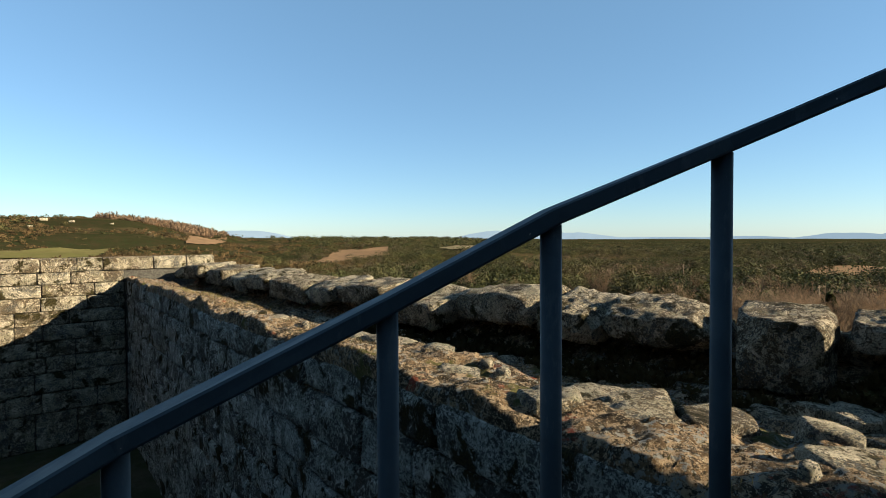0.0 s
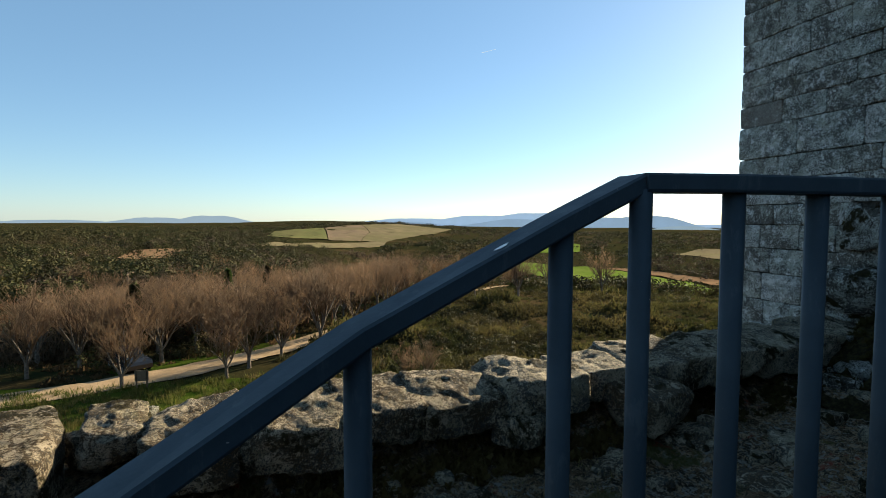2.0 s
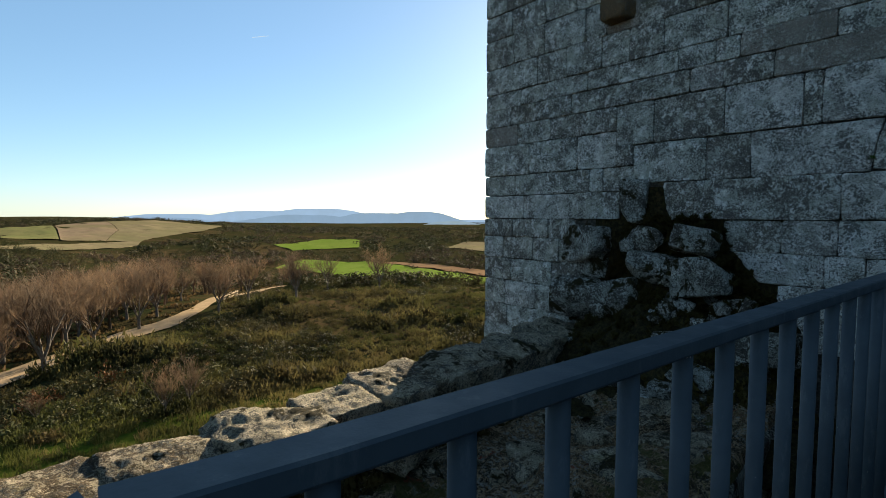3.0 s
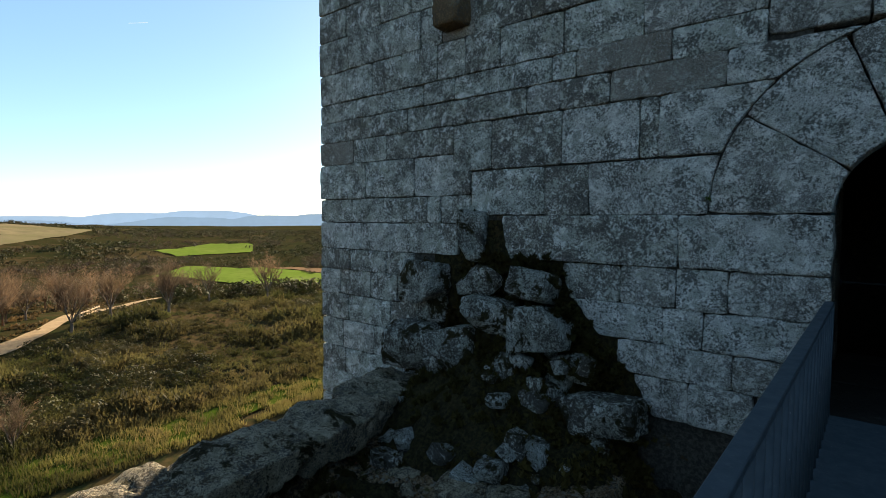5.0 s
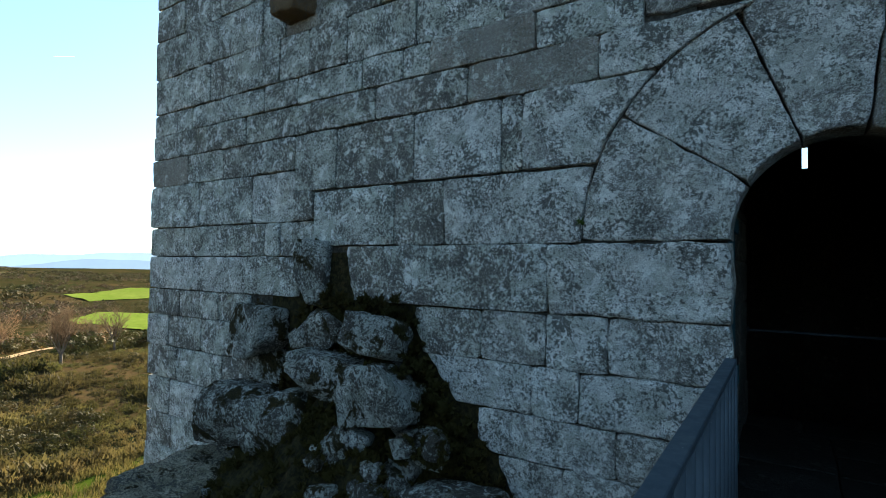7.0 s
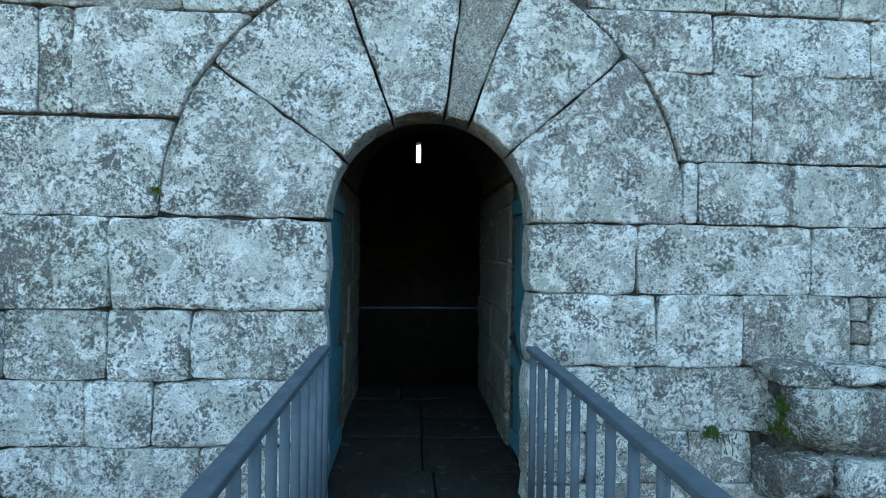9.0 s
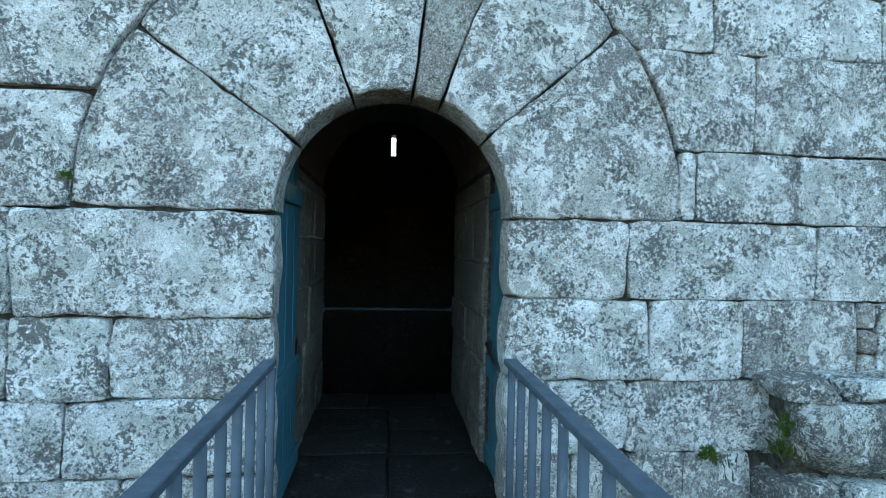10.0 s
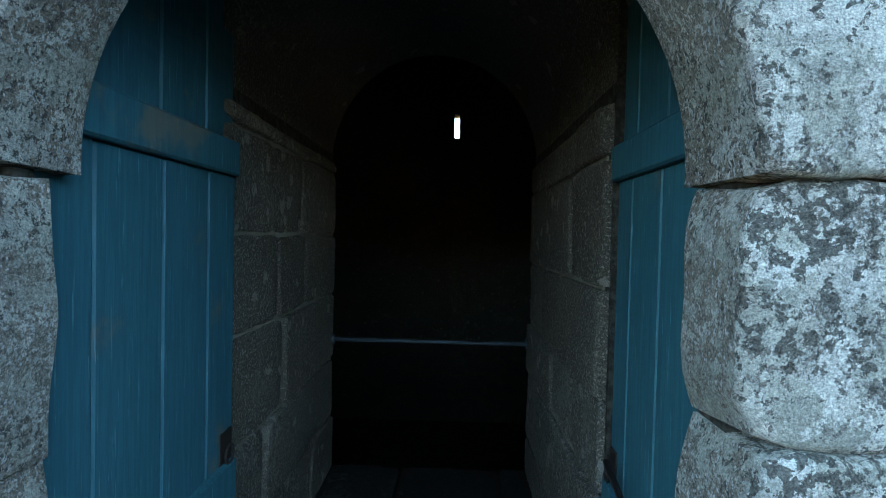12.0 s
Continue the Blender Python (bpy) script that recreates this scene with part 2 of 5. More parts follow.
WALKTOP = walk_material()
MOSS = moss_material("dark_moss", (0.016, 0.013, 0.006), (0.05, 0.042, 0.015))
JOINT = moss_material("dark_earth_joint", (0.045, 0.041, 0.034), (0.11, 0.102, 0.088))


def paint_material():
    m = Mat("slate_blue_paint", 0.6)
    m.p.inputs["Specular IOR Level"].default_value = 0.18
    c = m.mix(m.ramp(m.noise(7, 5), 0.3, 0.7), (0.046, 0.061, 0.073), (0.036, 0.049, 0.06))
    c = m.mix(m.calc("MULTIPLY", m.ramp(m.noise(26, 6, 0.7, (1, 1, 0.3)), 0.56, 0.66), 0.35), c, (0.095, 0.105, 0.11))
    chips = m.ramp(m.noise(48, 4, 0.6), 0.73, 0.75)
    c = m.mix(chips, c, (0.4, 0.38, 0.35))
    return m.done(c, m.noise(120, 3), 0.12, 0.004, m.calc("ADD", 0.42, m.calc("MULTIPLY", m.noise(14, 5), 0.35)))


PAINT = paint_material()


def wood_paint():
    m = Mat("teal_painted_wood", 0.65)
    g = m.noise(9, 8, 0.7, (6, 6, 0.35))
    c = m.mix(m.ramp(g, 0.35, 0.7), (0.010, 0.072, 0.092), (0.022, 0.115, 0.14))
    c = m.mix(m.ramp(m.noise(20, 6, 0.7, (5, 5, 0.25)), 0.60, 0.68), c, (0.11, 0.24, 0.27))
    c = m.mix(m.calc("MULTIPLY", m.ramp(m.noise(3, 5), 0.62, 0.72), 0.6), c, (0.17, 0.13, 0.08))
    c = m.mix(m.calc("MULTIPLY", m.random, 0.3), c, (0.02, 0.09, 0.13))
    return m.done(c, g, 0.35, 0.01)


WOOD = wood_paint()
IRON = Mat("rusty_iron", 0.6, 0.7).done((0.05, 0.04, 0.035))


def ground_material():
    m = Mat("heath_ground", 1.0, shift=False)
    m.p.inputs["Specular IOR Level"].default_value = 0.0
    c = m.mix(m.ramp(m.noise(0.05, 6, 0.7), 0.38, 0.62), (0.032, 0.025, 0.012), (0.021, 0.022, 0.009))
    c = m.mix(m.ramp(m.noise(0.012, 5, 0.65), 0.54, 0.62), c, (0.055, 0.038, 0.019))
    c = m.mix(m.ramp(m.noise(0.35, 7, 0.75), 0.48, 0.62), c, (0.022, 0.027, 0.011))
    c = m.mix(m.calc("MULTIPLY", m.ramp(m.noise(2.3, 6, 0.7), 0.5, 0.7), 0.35), c, (0.07, 0.058, 0.024))
    return m.done(c, m.noise(0.8, 8, 0.75), 0.4, 0.3)


def soil_material(name, a, b, scale):
    m = Mat(name, 1.0, shift=False)
    m.p.inputs["Specular IOR Level"].default_value = 0.0
    c = m.mix(m.ramp(m.noise(scale, 6, 0.7), 0.35, 0.65), a, b)
    c = m.mix(m.calc("MULTIPLY", m.ramp(m.noise(scale * 9, 5, 0.7), 0.45, 0.65), 0.5), c, tuple(v * 0.6 for v in a))
    return m.done(c, m.noise(scale * 20, 5), 0.3, 0.05)


GROUND = ground_material()
GRASS = soil_material("short_grass", (0.032, 0.055, 0.007), (0.05, 0.06, 0.011), 0.35)
SAND = soil_material("sandy_track", (0.34, 0.245, 0.15), (0.25, 0.18, 0.108), 0.5)
GREENFIELD = soil_material("green_crop", (0.10, 0.145, 0.024), (0.115, 0.15, 0.032), 0.03)
MEADOW = soil_material("pale_meadow", (0.12, 0.13, 0.05), (0.15, 0.135, 0.06), 0.02)
STUBBLE = soil_material("stubble_field", (0.175, 0.14, 0.085), (0.135, 0.12, 0.062), 0.012)
PLOUGHED = soil_material("ploughed_field", (0.19, 0.12, 0.068), (0.15, 0.095, 0.055), 0.02)
PINKFIELD = soil_material("bare_pinkish_field", (0.2, 0.145, 0.10), (0.15, 0.125, 0.07), 0.01)
PASTURE = soil_material("rough_pasture", (0.135, 0.108, 0.048), (0.095, 0.088, 0.03), 0.02)
YARD = soil_material("courtyard_earth", (0.05, 0.045, 0.03), (0.03, 0.035, 0.016), 0.8)


def leaf_material(name, a, b, c3, rough=0.85, clear=0.4):
    """Foliage whose tone changes from plant to plant and leaf to leaf."""
    m = Mat(name, rough, shift=False)
    geo = m.n("ShaderNodeNewGeometry").outputs["Random Per Island"]
    c = m.mix(m.ramp(m.noise(0.09, 4), 0.35, 0.65), a, b)
    c = m.mix(m.ramp(m.noise(0.5, 3), 0.5, 0.7), c, c3)
    c = m.mix(m.calc("MULTIPLY", m.ramp(m.noise(0.022, 5, 0.6), 0.48, 0.62), 0.6), c, c3)
    c = m.mix(m.ramp(m.noise(0.16, 3, 0.6), 0.36, 0.62), m.mix(1.0, c, (0.5, 0.52, 0.5), "MULTIPLY"), m.mix(1.0, c, (1.42, 1.36, 1.25), "MULTIPLY"))
    c = m.mix(m.calc("MULTIPLY", geo, 0.35), c, m.mix(1.0, c, (0.45, 0.48, 0.4), "MULTIPLY"))
    m.p.inputs["Specular IOR Level"].default_value = 0.12
    thin = m.n("ShaderNodeBsdfTranslucent")
    m.link(c, thin.inputs["Color"])
    both = m.n("ShaderNodeMixShader")
    both.inputs[0].default_value = clear
    m.link(m.p.outputs[0], both.inputs[1])
    m.link(thin.outputs[0], both.inputs[2])
    end = [node for node in m.t.nodes if node.type == "OUTPUT_MATERIAL"][0]
    m.link(both.outputs[0], end.inputs["Surface"])
    return m.done(c)


HEATH = leaf_material("heath_leaves", (0.043, 0.05, 0.016), (0.066, 0.063, 0.024), (0.08, 0.062, 0.028))
GORSE = leaf_material("gorse_leaves", (0.034, 0.04, 0.014), (0.05, 0.05, 0.019), (0.07, 0.055, 0.026), clear=0.12)
PINE = leaf_material("scrub_leaves", (0.044, 0.046, 0.016), (0.066, 0.06, 0.022), (0.095, 0.066, 0.032), clear=0.12)
RUST = leaf_material("rust_leaves", (0.17, 0.062, 0.022), (0.12, 0.06, 0.026), (0.085, 0.058, 0.03), clear=0.12)
BROWN = leaf_material("brown_heath_leaves", (0.105, 0.066, 0.032), (0.072, 0.055, 0.024), (0.12, 0.08, 0.042))
DULLWOOD = leaf_material("leafless_wood", (0.085, 0.062, 0.042), (0.065, 0.052, 0.033), (0.10, 0.065, 0.042), clear=0.12)
TWIG = leaf_material("bare_twigs", (0.18, 0.122, 0.082), (0.135, 0.095, 0.065), (0.18, 0.105, 0.064))
BARK = Mat("grey_bark", 0.95)
BARK = BARK.done(BARK.mix(BARK.ramp(BARK.noise(6, 6), 0.35, 0.65), (0.16, 0.13, 0.10), (0.09, 0.075, 0.06)), BARK.noise(30, 5), 0.8, 0.02)
FERN = leaf_material("weed_leaves", (0.06, 0.11, 0.02), (0.11, 0.17, 0.04), (0.05, 0.10, 0.02), 0.6)
DRYGRASS = leaf_material("dry_grass_blades", (0.17, 0.13, 0.05), (0.10, 0.11, 0.03), (0.22, 0.17, 0.08))
BLADE = leaf_material("green_grass_blades", (0.06, 0.075, 0.017), (0.085, 0.088, 0.024), (0.12, 0.095, 0.04))

# ---- masonry pieces ----
def grid_steps(size, cell, r):
    n = max(2, round(size / cell))
    e = min(0.2, r / size)
    inner = [e + (1 - 2 * e) * i / n for i in range(n + 1)]
    return [0, e * 0.15, e * 0.5, *inner, 1 - e * 0.5, 1 - e * 0.15, 1]


def block_mesh(shape, su, sv, place, material, cell=0.1, depth=0.3, r=0.03, seed=0.0, proud=0.0, rough=0.012, ragged=1.0, bare=None):
    """One dressed stone: shape maps (0..1, 0..1) to the wall's plane, place puts (along, in, up) into the world."""
    us, vs = grid_steps(su, cell, r), grid_steps(sv, cell, r)
    nu, nv = len(us), len(vs)
    verts, faces = [], []
    for v in vs:
        for u in us:
            du, dv = min(u, 1 - u) * su, min(v, 1 - v) * sv
            q = min(1.0, math.hypot(max(0.0, 1 - du / r), max(0.0, 1 - dv / r)))
            lift = r * (1 - math.sqrt(1 - q * q))
            nip = 0.011 * max(0.0, 1 - du / 0.07) * max(0.0, 1 - dv / 0.07)
            a, b = shape(u + (nip / su if u < 0.5 else -nip / su), v + (nip / sv if v < 0.5 else -nip / sv))
            w = Vector((a * 2.3, b * 2.3, seed))
            lift += rough * noise.noise(w) * 1.3 + rough * 0.55 * noise.noise(w * 4.1) + rough * 0.4 * noise.noise(w * 11)
            edge = ragged * (1 - min(1.0, min(du, dv) / 0.06))
            a += edge * (0.013 * noise.noise(Vector((a * 4, b * 4, seed + 9))) + 0.008 * noise.noise(Vector((a * 17, b * 17, seed))))
            b += edge * (0.013 * noise.noise(Vector((a * 4, b * 4, seed + 19))) + 0.008 * noise.noise(Vector((a * 17, b * 17, seed + 3))))
            verts.append(place(a, lift - proud, b))
    for j in range(nv - 1):
        for i in range(nu - 1):
            k = j * nu + i
            faces.append((k, k + 1, k + nu + 1, k + nu))
    ring = [i for i in range(nu)] + [j * nu + nu - 1 for j in range(1, nv)] + [(nv - 1) * nu + i for i in range(nu - 2, -1, -1)] + [j * nu for j in range(nv - 2, 0, -1)]
    coords = []
    for j in range(nv):
        for i in range(nu):
            coords.append((us[i], vs[j]))
    first = len(verts)
    for k in ring:
        a, b = shape(*coords[k])
        verts.append(place(a, depth, b))
    for i in range(len(ring)):
        j = (i + 1) % len(ring)
        faces.append((ring[j], ring[i], first + i, first + j))
    me = mesh_from("stone_block", verts, faces, material, True)
    if bare is not None:
        me.materials.append(bare)
        for p in list(me.polygons)[-len(ring):]:
            p.material_index = 1
    return me


def rock_mesh(name, size, material, seed, power=0.4, rough=0.1, level=4, flat_top=0.0, angular=0):
    """A broken weathered stone: flat fractured faces, worn arrises, pits and ridges."""
    bm = bmesh.new()
    bmesh.ops.create_icosphere(bm, subdivisions=level, radius=1)
    g = random.Random(int(seed * 1000) + 17)
    cuts = []
    for i in range(angular or 7):
        n = Vector((g.gauss(0, 1), g.gauss(0, 1), g.gauss(0, 0.7))).normalized()
        cuts.append((n, g.uniform(0.66, 0.95) if angular else g.uniform(0.84, 1.15)))
    amp = rough * 8 * min(1.0, max(size) * 0.9)
    for v in bm.verts:
        d = v.co.normalized()
        top = max(abs(c) for c in d)
        p = d / top * 0.95 * (1 - power * 0.3 * (1 - top))
        for n, far in cuts:
            over = p.dot(n) - far * 1.12
            if over > 0:
                p -= n * over * 0.96
        if flat_top and p.z > 0.75:
            p.z = 0.75 + (p.z - 0.75) * (1 - flat_top)
        q = Vector((p.x * size[0] / 2, p.y * size[1] / 2, p.z * size[2] / 2))
        w = q + Vector((seed, seed * 0.7, -seed))
        k = 0.045 * noise.noise(w * 2.6) + 0.03 * (0.5 - abs(noise.noise(w * 5.5))) + 0.022 * noise.noise(w * 11) + 0.014 * noise.noise(w * 24) + 0.008 * noise.noise(w * 50)
        pit = min(0.0, noise.noise(w * 7 + Vector((9, 4, 2))) + 0.2)
        v.co = q + d * (k + 0.03 * pit) * amp
    me = bpy.data.meshes.new(name)
    bm.to_mesh(me)
    bm.free()
    me.materials.append(material)
    me.polygons.foreach_set("use_smooth", [True] * len(me.polygons))
    return me


def solid(name, a, b, material, parent, label=""):
    return part(name, box_bm(a, b), material, parent, label)


# ---- tower ----
SPRING, R_IN, R_OUT, HALF = 1.79, 0.645, 1.66, 0.635
tower = thing("castle_tower", "square tower of grey lichen-covered granite ashlar with an arched doorway", "tower")
solid("wall_core", (-7.96, 0.05, -10), (-0.85, 1.09, 13), JOINT, tower)
solid("wall_core", (0.85, 0.05, -10), (7.96, 1.09, 13), JOINT, tower)
solid("wall_core", (-7.96, 1.09, -10), (-0.745, 2.97, 13), JOINT, tower)
solid("wall_core", (0.745, 1.09, -10), (7.96, 2.97, 13), JOINT, tower)
solid("wall_core", (-0.85, 0.25, 3.05), (0.85, 1.09, 13), JOINT, tower)
solid("wall_core", (-0.745, 1.09, 3.05), (0.745, 2.97, 13), JOINT, tower)
solid("wall_core", (-0.85, 0.05, 3.5), (0.85, 0.25, 13), JOINT, tower)
solid("wall_core", (-0.85, 0.1, -10), (0.85, 2.97, -0.12), JOINT, tower)
for xa, xb in ((-7.96, -5.0), (5.0, 7.96)):
    solid("side_wall", (xa, 2.97, -10), (xb, 15.0, 13), PASSAGE, tower)
SLIT = (0.075, 0.235, 4.66, 5.38)
solid("back_wall", (-7.96, 15.0, -10), (SLIT[0], 15.5, 13), PASSAGE, tower)
solid("back_wall", (SLIT[1], 15.0, -10), (7.96, 15.5, 13), PASSAGE, tower)
solid("back_wall", (SLIT[0], 15.0, -10), (SLIT[1], 15.5, SLIT[2]), PASSAGE, tower)
solid("back_wall", (SLIT[0], 15.0, SLIT[3]), (SLIT[1], 15.5, 13), PASSAGE, tower)
solid("inner_floor", (-5.0, 2.97, -4.3), (5.0, 15.0, -4.0), PASSAGE, tower)
# added slab, out of view, shuts skylight out of the tower room
tagged(new("ceiling", bpy.data.meshes.new("ceiling")), "unseen slab added over the tower room to keep it dark", "ceiling", kind="structure")
ceil_bm = box_bm((-5.0, 2.97, 9.0), (5.0, 15.0, 9.3))
ceil_bm.to_mesh(bpy.data.objects["ceiling"].data)
ceil_bm.free()
bpy.data.objects["ceiling"].data.materials.append(PASSAGE)


def rect(x0, x1, z0, z1, gap=0.0015):
    gap = 0.0045 if x1 < -1.5 else gap      # open joints towards the tower's weathered corner
    return lambda u, v: (lerp(x0 + gap, x1 - gap, u), lerp(z0 + gap, z1 - gap, v))


def arc_x(z):
    return math.sqrt(max(0.0, (R_OUT + 0.006) ** 2 - (z - SPRING) ** 2))


def face(a, d, b):
    return (a, d, b)


stone_count = 0


def facing(shape, su, sv, material=STONE, near=True, depth=0.24, proud=0.0, r=None, place=face, parent=tower, rough=0.013, name="stone_block", ragged=0.75, bare=None):
    global stone_count
    stone_count += 1
    me = block_mesh(shape, su, sv, place, material, 0.055 if near else 0.14, depth, r or rnd.uniform(0.008, 0.015), stone_count * 3.7, proud + rnd.uniform(-0.012, 0.014), rough, ragged, bare)
    return part_of(name, me, parent)


def course(z0, z1, joints, near=True, tone=None, torn=0.0):
    """Stones between the joints; an arc at the first or last joint follows the arch's back."""
    for x0, x1 in zip(joints, joints[1:]):
        dz0, dz1 = rnd.uniform(-0.005, 0.005), rnd.uniform(-0.005, 0.005)
        mid = -2.2 if "arc" in (x0, x1) else (x0 + x1) / 2
        grey = smooth(-1.9, -4.2, mid) * 0.9 + 0.5 * smooth(3.2, 4.5, z0)
        pick = rnd.random()
        mat = tone or (CLEAN if pick > 0.965 else GREYSTONE if pick < grey else STONE)
        if x1 == "arc":
            shape = lambda u, v, x0=x0: (lerp(x0 + 0.003, -arc_x(lerp(z0, z1, v)) - 0.006, u), lerp(z0 + 0.003, z1 - 0.003, v))
            facing(shape, abs(x0 + arc_x((z0 + z1) / 2)), z1 - z0, mat, near)
        elif x0 == "arc":
            shape = lambda u, v, x1=x1: (lerp(arc_x(lerp(z0, z1, v)) + 0.006, x1 - 0.003, u), lerp(z0 + 0.003, z1 - 0.003, v))
            facing(shape, abs(x1 - arc_x((z0 + z1) / 2)), z1 - z0, mat, near)
        else:
            at_door = abs(x0) < 0.7 or abs(x1) < 0.7
            if at_door:
                mat = STONE
            flat = rect(x0, x1, z0 + dz0, z1 + dz1)
            if torn and x0 == joints[0]:
                def flat(u, v, x0=x0, x1=x1, za=z0 + dz0, zb=z1 + dz1):
                    b = lerp(za + 0.003, zb - 0.003, v)
                    a = x0 + torn * (1 - v) + 0.05 * noise.noise(Vector((b * 6, x0, 3))) + 0.03 * noise.noise(Vector((b * 19, x0, 5)))
                    return lerp(a, x1 - 0.003, u), b
            back = rnd.uniform(0.01, 0.022)

            def worn(u, v, flat=flat, x0=x0, x1=x1, back=back):
                a, b = flat(u, v)
                lean = back * abs(2 * v - 1) ** 4 + 0.02 * noise.noise(Vector((b * 5, x0 * 3, 2)))
                if abs(x1) < 0.7:
                    a -= lean * u ** 4
                elif abs(x0) < 0.7:
                    a += lean * (1 - u) ** 4
                return a, b

            facing(worn if at_door else flat, x1 - x0, z1 - z0, mat, near, 0.18 if abs(x1) < 0.7 else 0.24, r=0.026 if at_door else None, ragged=1.8 if at_door else 0.75, rough=0.02 if at_door else 0.013, bare=CLEAN if at_door else None)


def random_course(z0, z1, xa, xb, lo, hi, near=False):
    xs = [xa]
    while xs[-1] < xb - lo * 0.8:
        xs.append(min(xb, xs[-1] + rnd.uniform(lo, hi)))
    xs[-1] = xb
    course(z0, z1, xs, near)


# stones of the arch
ANGLES = [0, 35, 69, 97, 111, 139, 180]
for k, (a0, a1) in enumerate(zip(ANGLES, ANGLES[1:])):
    def shape(u, v, a0=a0, a1=a1):
        rr = lerp(R_IN + 0.03 * math.sin(radians(lerp(a0, a1, u))), R_OUT, v)
        g = 0.003 / rr
        a = lerp(radians(a0) + g, radians(a1) - g, u)
        return (-rr * math.cos(a), SPRING + 0.006 + rr * math.sin(a))
    facing(shape, radians(a1 - a0) * 1.15, R_OUT - R_IN, CLEAN if k in (3,) else STONE, True, 0.27, r=0.02, ragged=1.2, rough=0.016, bare=CLEAN)

# doorway's flanks and the courses beside the arch
course(1.22, 1.785, [-4.15, -3.68, -1.94, -HALF], torn=0.1)
course(0.79, 1.22, [-3.28, -2.55, -1.95, -1.455, -HALF], torn=0.1)
course(0.385, 0.79, [-3.12, -2.07, -1.675, -HALF], torn=0.34)
course(0.02, 0.385, [-2.62, -1.39, -0.97, -HALF], torn=0.16)
course(-0.42, 0.02, [-2.38, -1.8, -1.2, -HALF], torn=0.2)
course(1.785, 2.385, [-4.66, -3.53, -2.94, "arc"])
course(2.40, 3.05, [-4.97, -4.33, -3.3, -2.37, -2.165, "arc"])
course(3.05, 3.40, [-8.04, -7.33, -6.7, -5.88, -4.74, -3.79, -3.33, -2.71, -1.53, "arc"])
course(1.34, 1.795, [HALF, 1.35, 2.53, 3.5, 4.4])
course(0.87, 1.34, [HALF, 1.48, 2.06, 2.81])
course(0.87, 1.34, [2.95, 3.7, 4.5])
course(0.455, 0.87, [HALF, 1.35, 2.25])
course(0.12, 0.455, [HALF, 1.02, 1.36, 1.7, 2.12])
course(-0.3, 0.12, [HALF, 1.2, 1.75, 2.3])
course(1.795, 2.21, [1.64, 1.735, 2.38, 3.3, 4.2])
course(2.21, 2.78, ["arc", 2.10, 3.09, 3.9, 4.8])
course(2.78, 3.18, ["arc", 1.83, 2.92, 3.7, 4.7])
for z0, z1 in ((0.87, 1.02), (1.02, 1.17), (1.17, 1.34)):
    facing(rect(2.82, 2.94, z0, z1), 0.12, z1 - z0, CLEAN, r=0.03)
# over the arch
course(3.40, 3.715, [-8.04, -7.07, -6.47, -5.55, -4.96, -3.97, -3.44, -3.12, -2.05, -1.2])
course(3.46, 3.80, [-1.2, -0.45, 0.5, 1.4, 2.3, 3.3, 4.4], False)
random_course(3.18, 3.46, 1.0, 4.6, 0.5, 1.0)
# upper courses and the tower's corner
course(2.66, 3.05, [-8.04, -7.15, -6.35, -5.62, -4.97])
course(2.07, 2.66, [-8.04, -6.84, -5.74, -4.97])
course(2.07, 2.40, [-4.97, -4.66])
course(1.67, 2.07, [-8.04, -7.18, -6.08, -5.46, -5.21, -4.66])
course(1.215, 1.67, [-8.04, -6.96, -5.83, -4.88])
course(0.86, 1.215, [-8.04, -7.23, -6.36, -5.75])
course(0.43, 0.86, [-8.04, -7.5, -6.73, -6.1, -5.7])
for z0, z1 in zip([-0.98, -0.52, -0.02], [-0.52, -0.02, 0.43]):
    random_course(z0, z1, -8.04, -5.25, 0.5, 1.05)
course(3.715, 4.23, [-8.04, -7.35, -6.66, -5.99, -5.27, -4.76, -4.2, -3.3, -2.35, -1.2])
course(3.80, 4.23, [-1.2, -0.3, 0.6, 1.7, 2.5, 3.5, 4.4], False)
course(4.23, 4.79, [-8.04, -7.25, -6.5, -5.61, -5.2, -4.62, -3.75, -2.95, -2.0, -1.1, -0.1, 0.9, 2.0, 3.1, 4.2], False)
z = 4.79
while z < 8.0:
    step = rnd.uniform(0.36, 0.56)
    random_course(z, z + step, -8.04, 3.6, 0.55, 1.35)
    z += step
for i in range(9):
    random_course(-5.0 + i * 0.45, -4.55 + i * 0.45, -8.04, -5.9, 0.8, 1.3)


def clad(name, parent, u0, u1, v0, v1, place, material, label=""):
    """Plain ashlar in one mesh for the faces that stay out of sight or far up."""
    vs, fs = [], []
    g = random.Random(int(abs(u0 * 7 + v1 * 13)) + 5)
    v = v0
    while v < v1 - 0.1:
        vv = min(v1, v + g.uniform(0.36, 0.54))
        u = u0
        while u < u1 - 0.05:
            uu = min(u1, u + g.uniform(0.55, 1.2))
            k, out = len(vs), g.uniform(0.03, 0.055)
            for e, d in ((0.006, 0.0), (0.006, out - 0.02), (0.026, out)):
                vs += [place(a, d, b) for a, b in ((u + e, v + e), (uu - e, v + e), (uu - e, vv - e), (u + e, vv - e))]
            for ring in (0, 4):
                for i in range(4):
                    j = (i + 1) % 4
                    fs.append((k + ring + i, k + ring + j, k + ring + 4 + j, k + ring + 4 + i))
            fs.append((k + 8, k + 9, k + 10, k + 11))
            u = uu
        v = vv
    return part_of(name, mesh_from(name, vs, fs, material), parent, label)


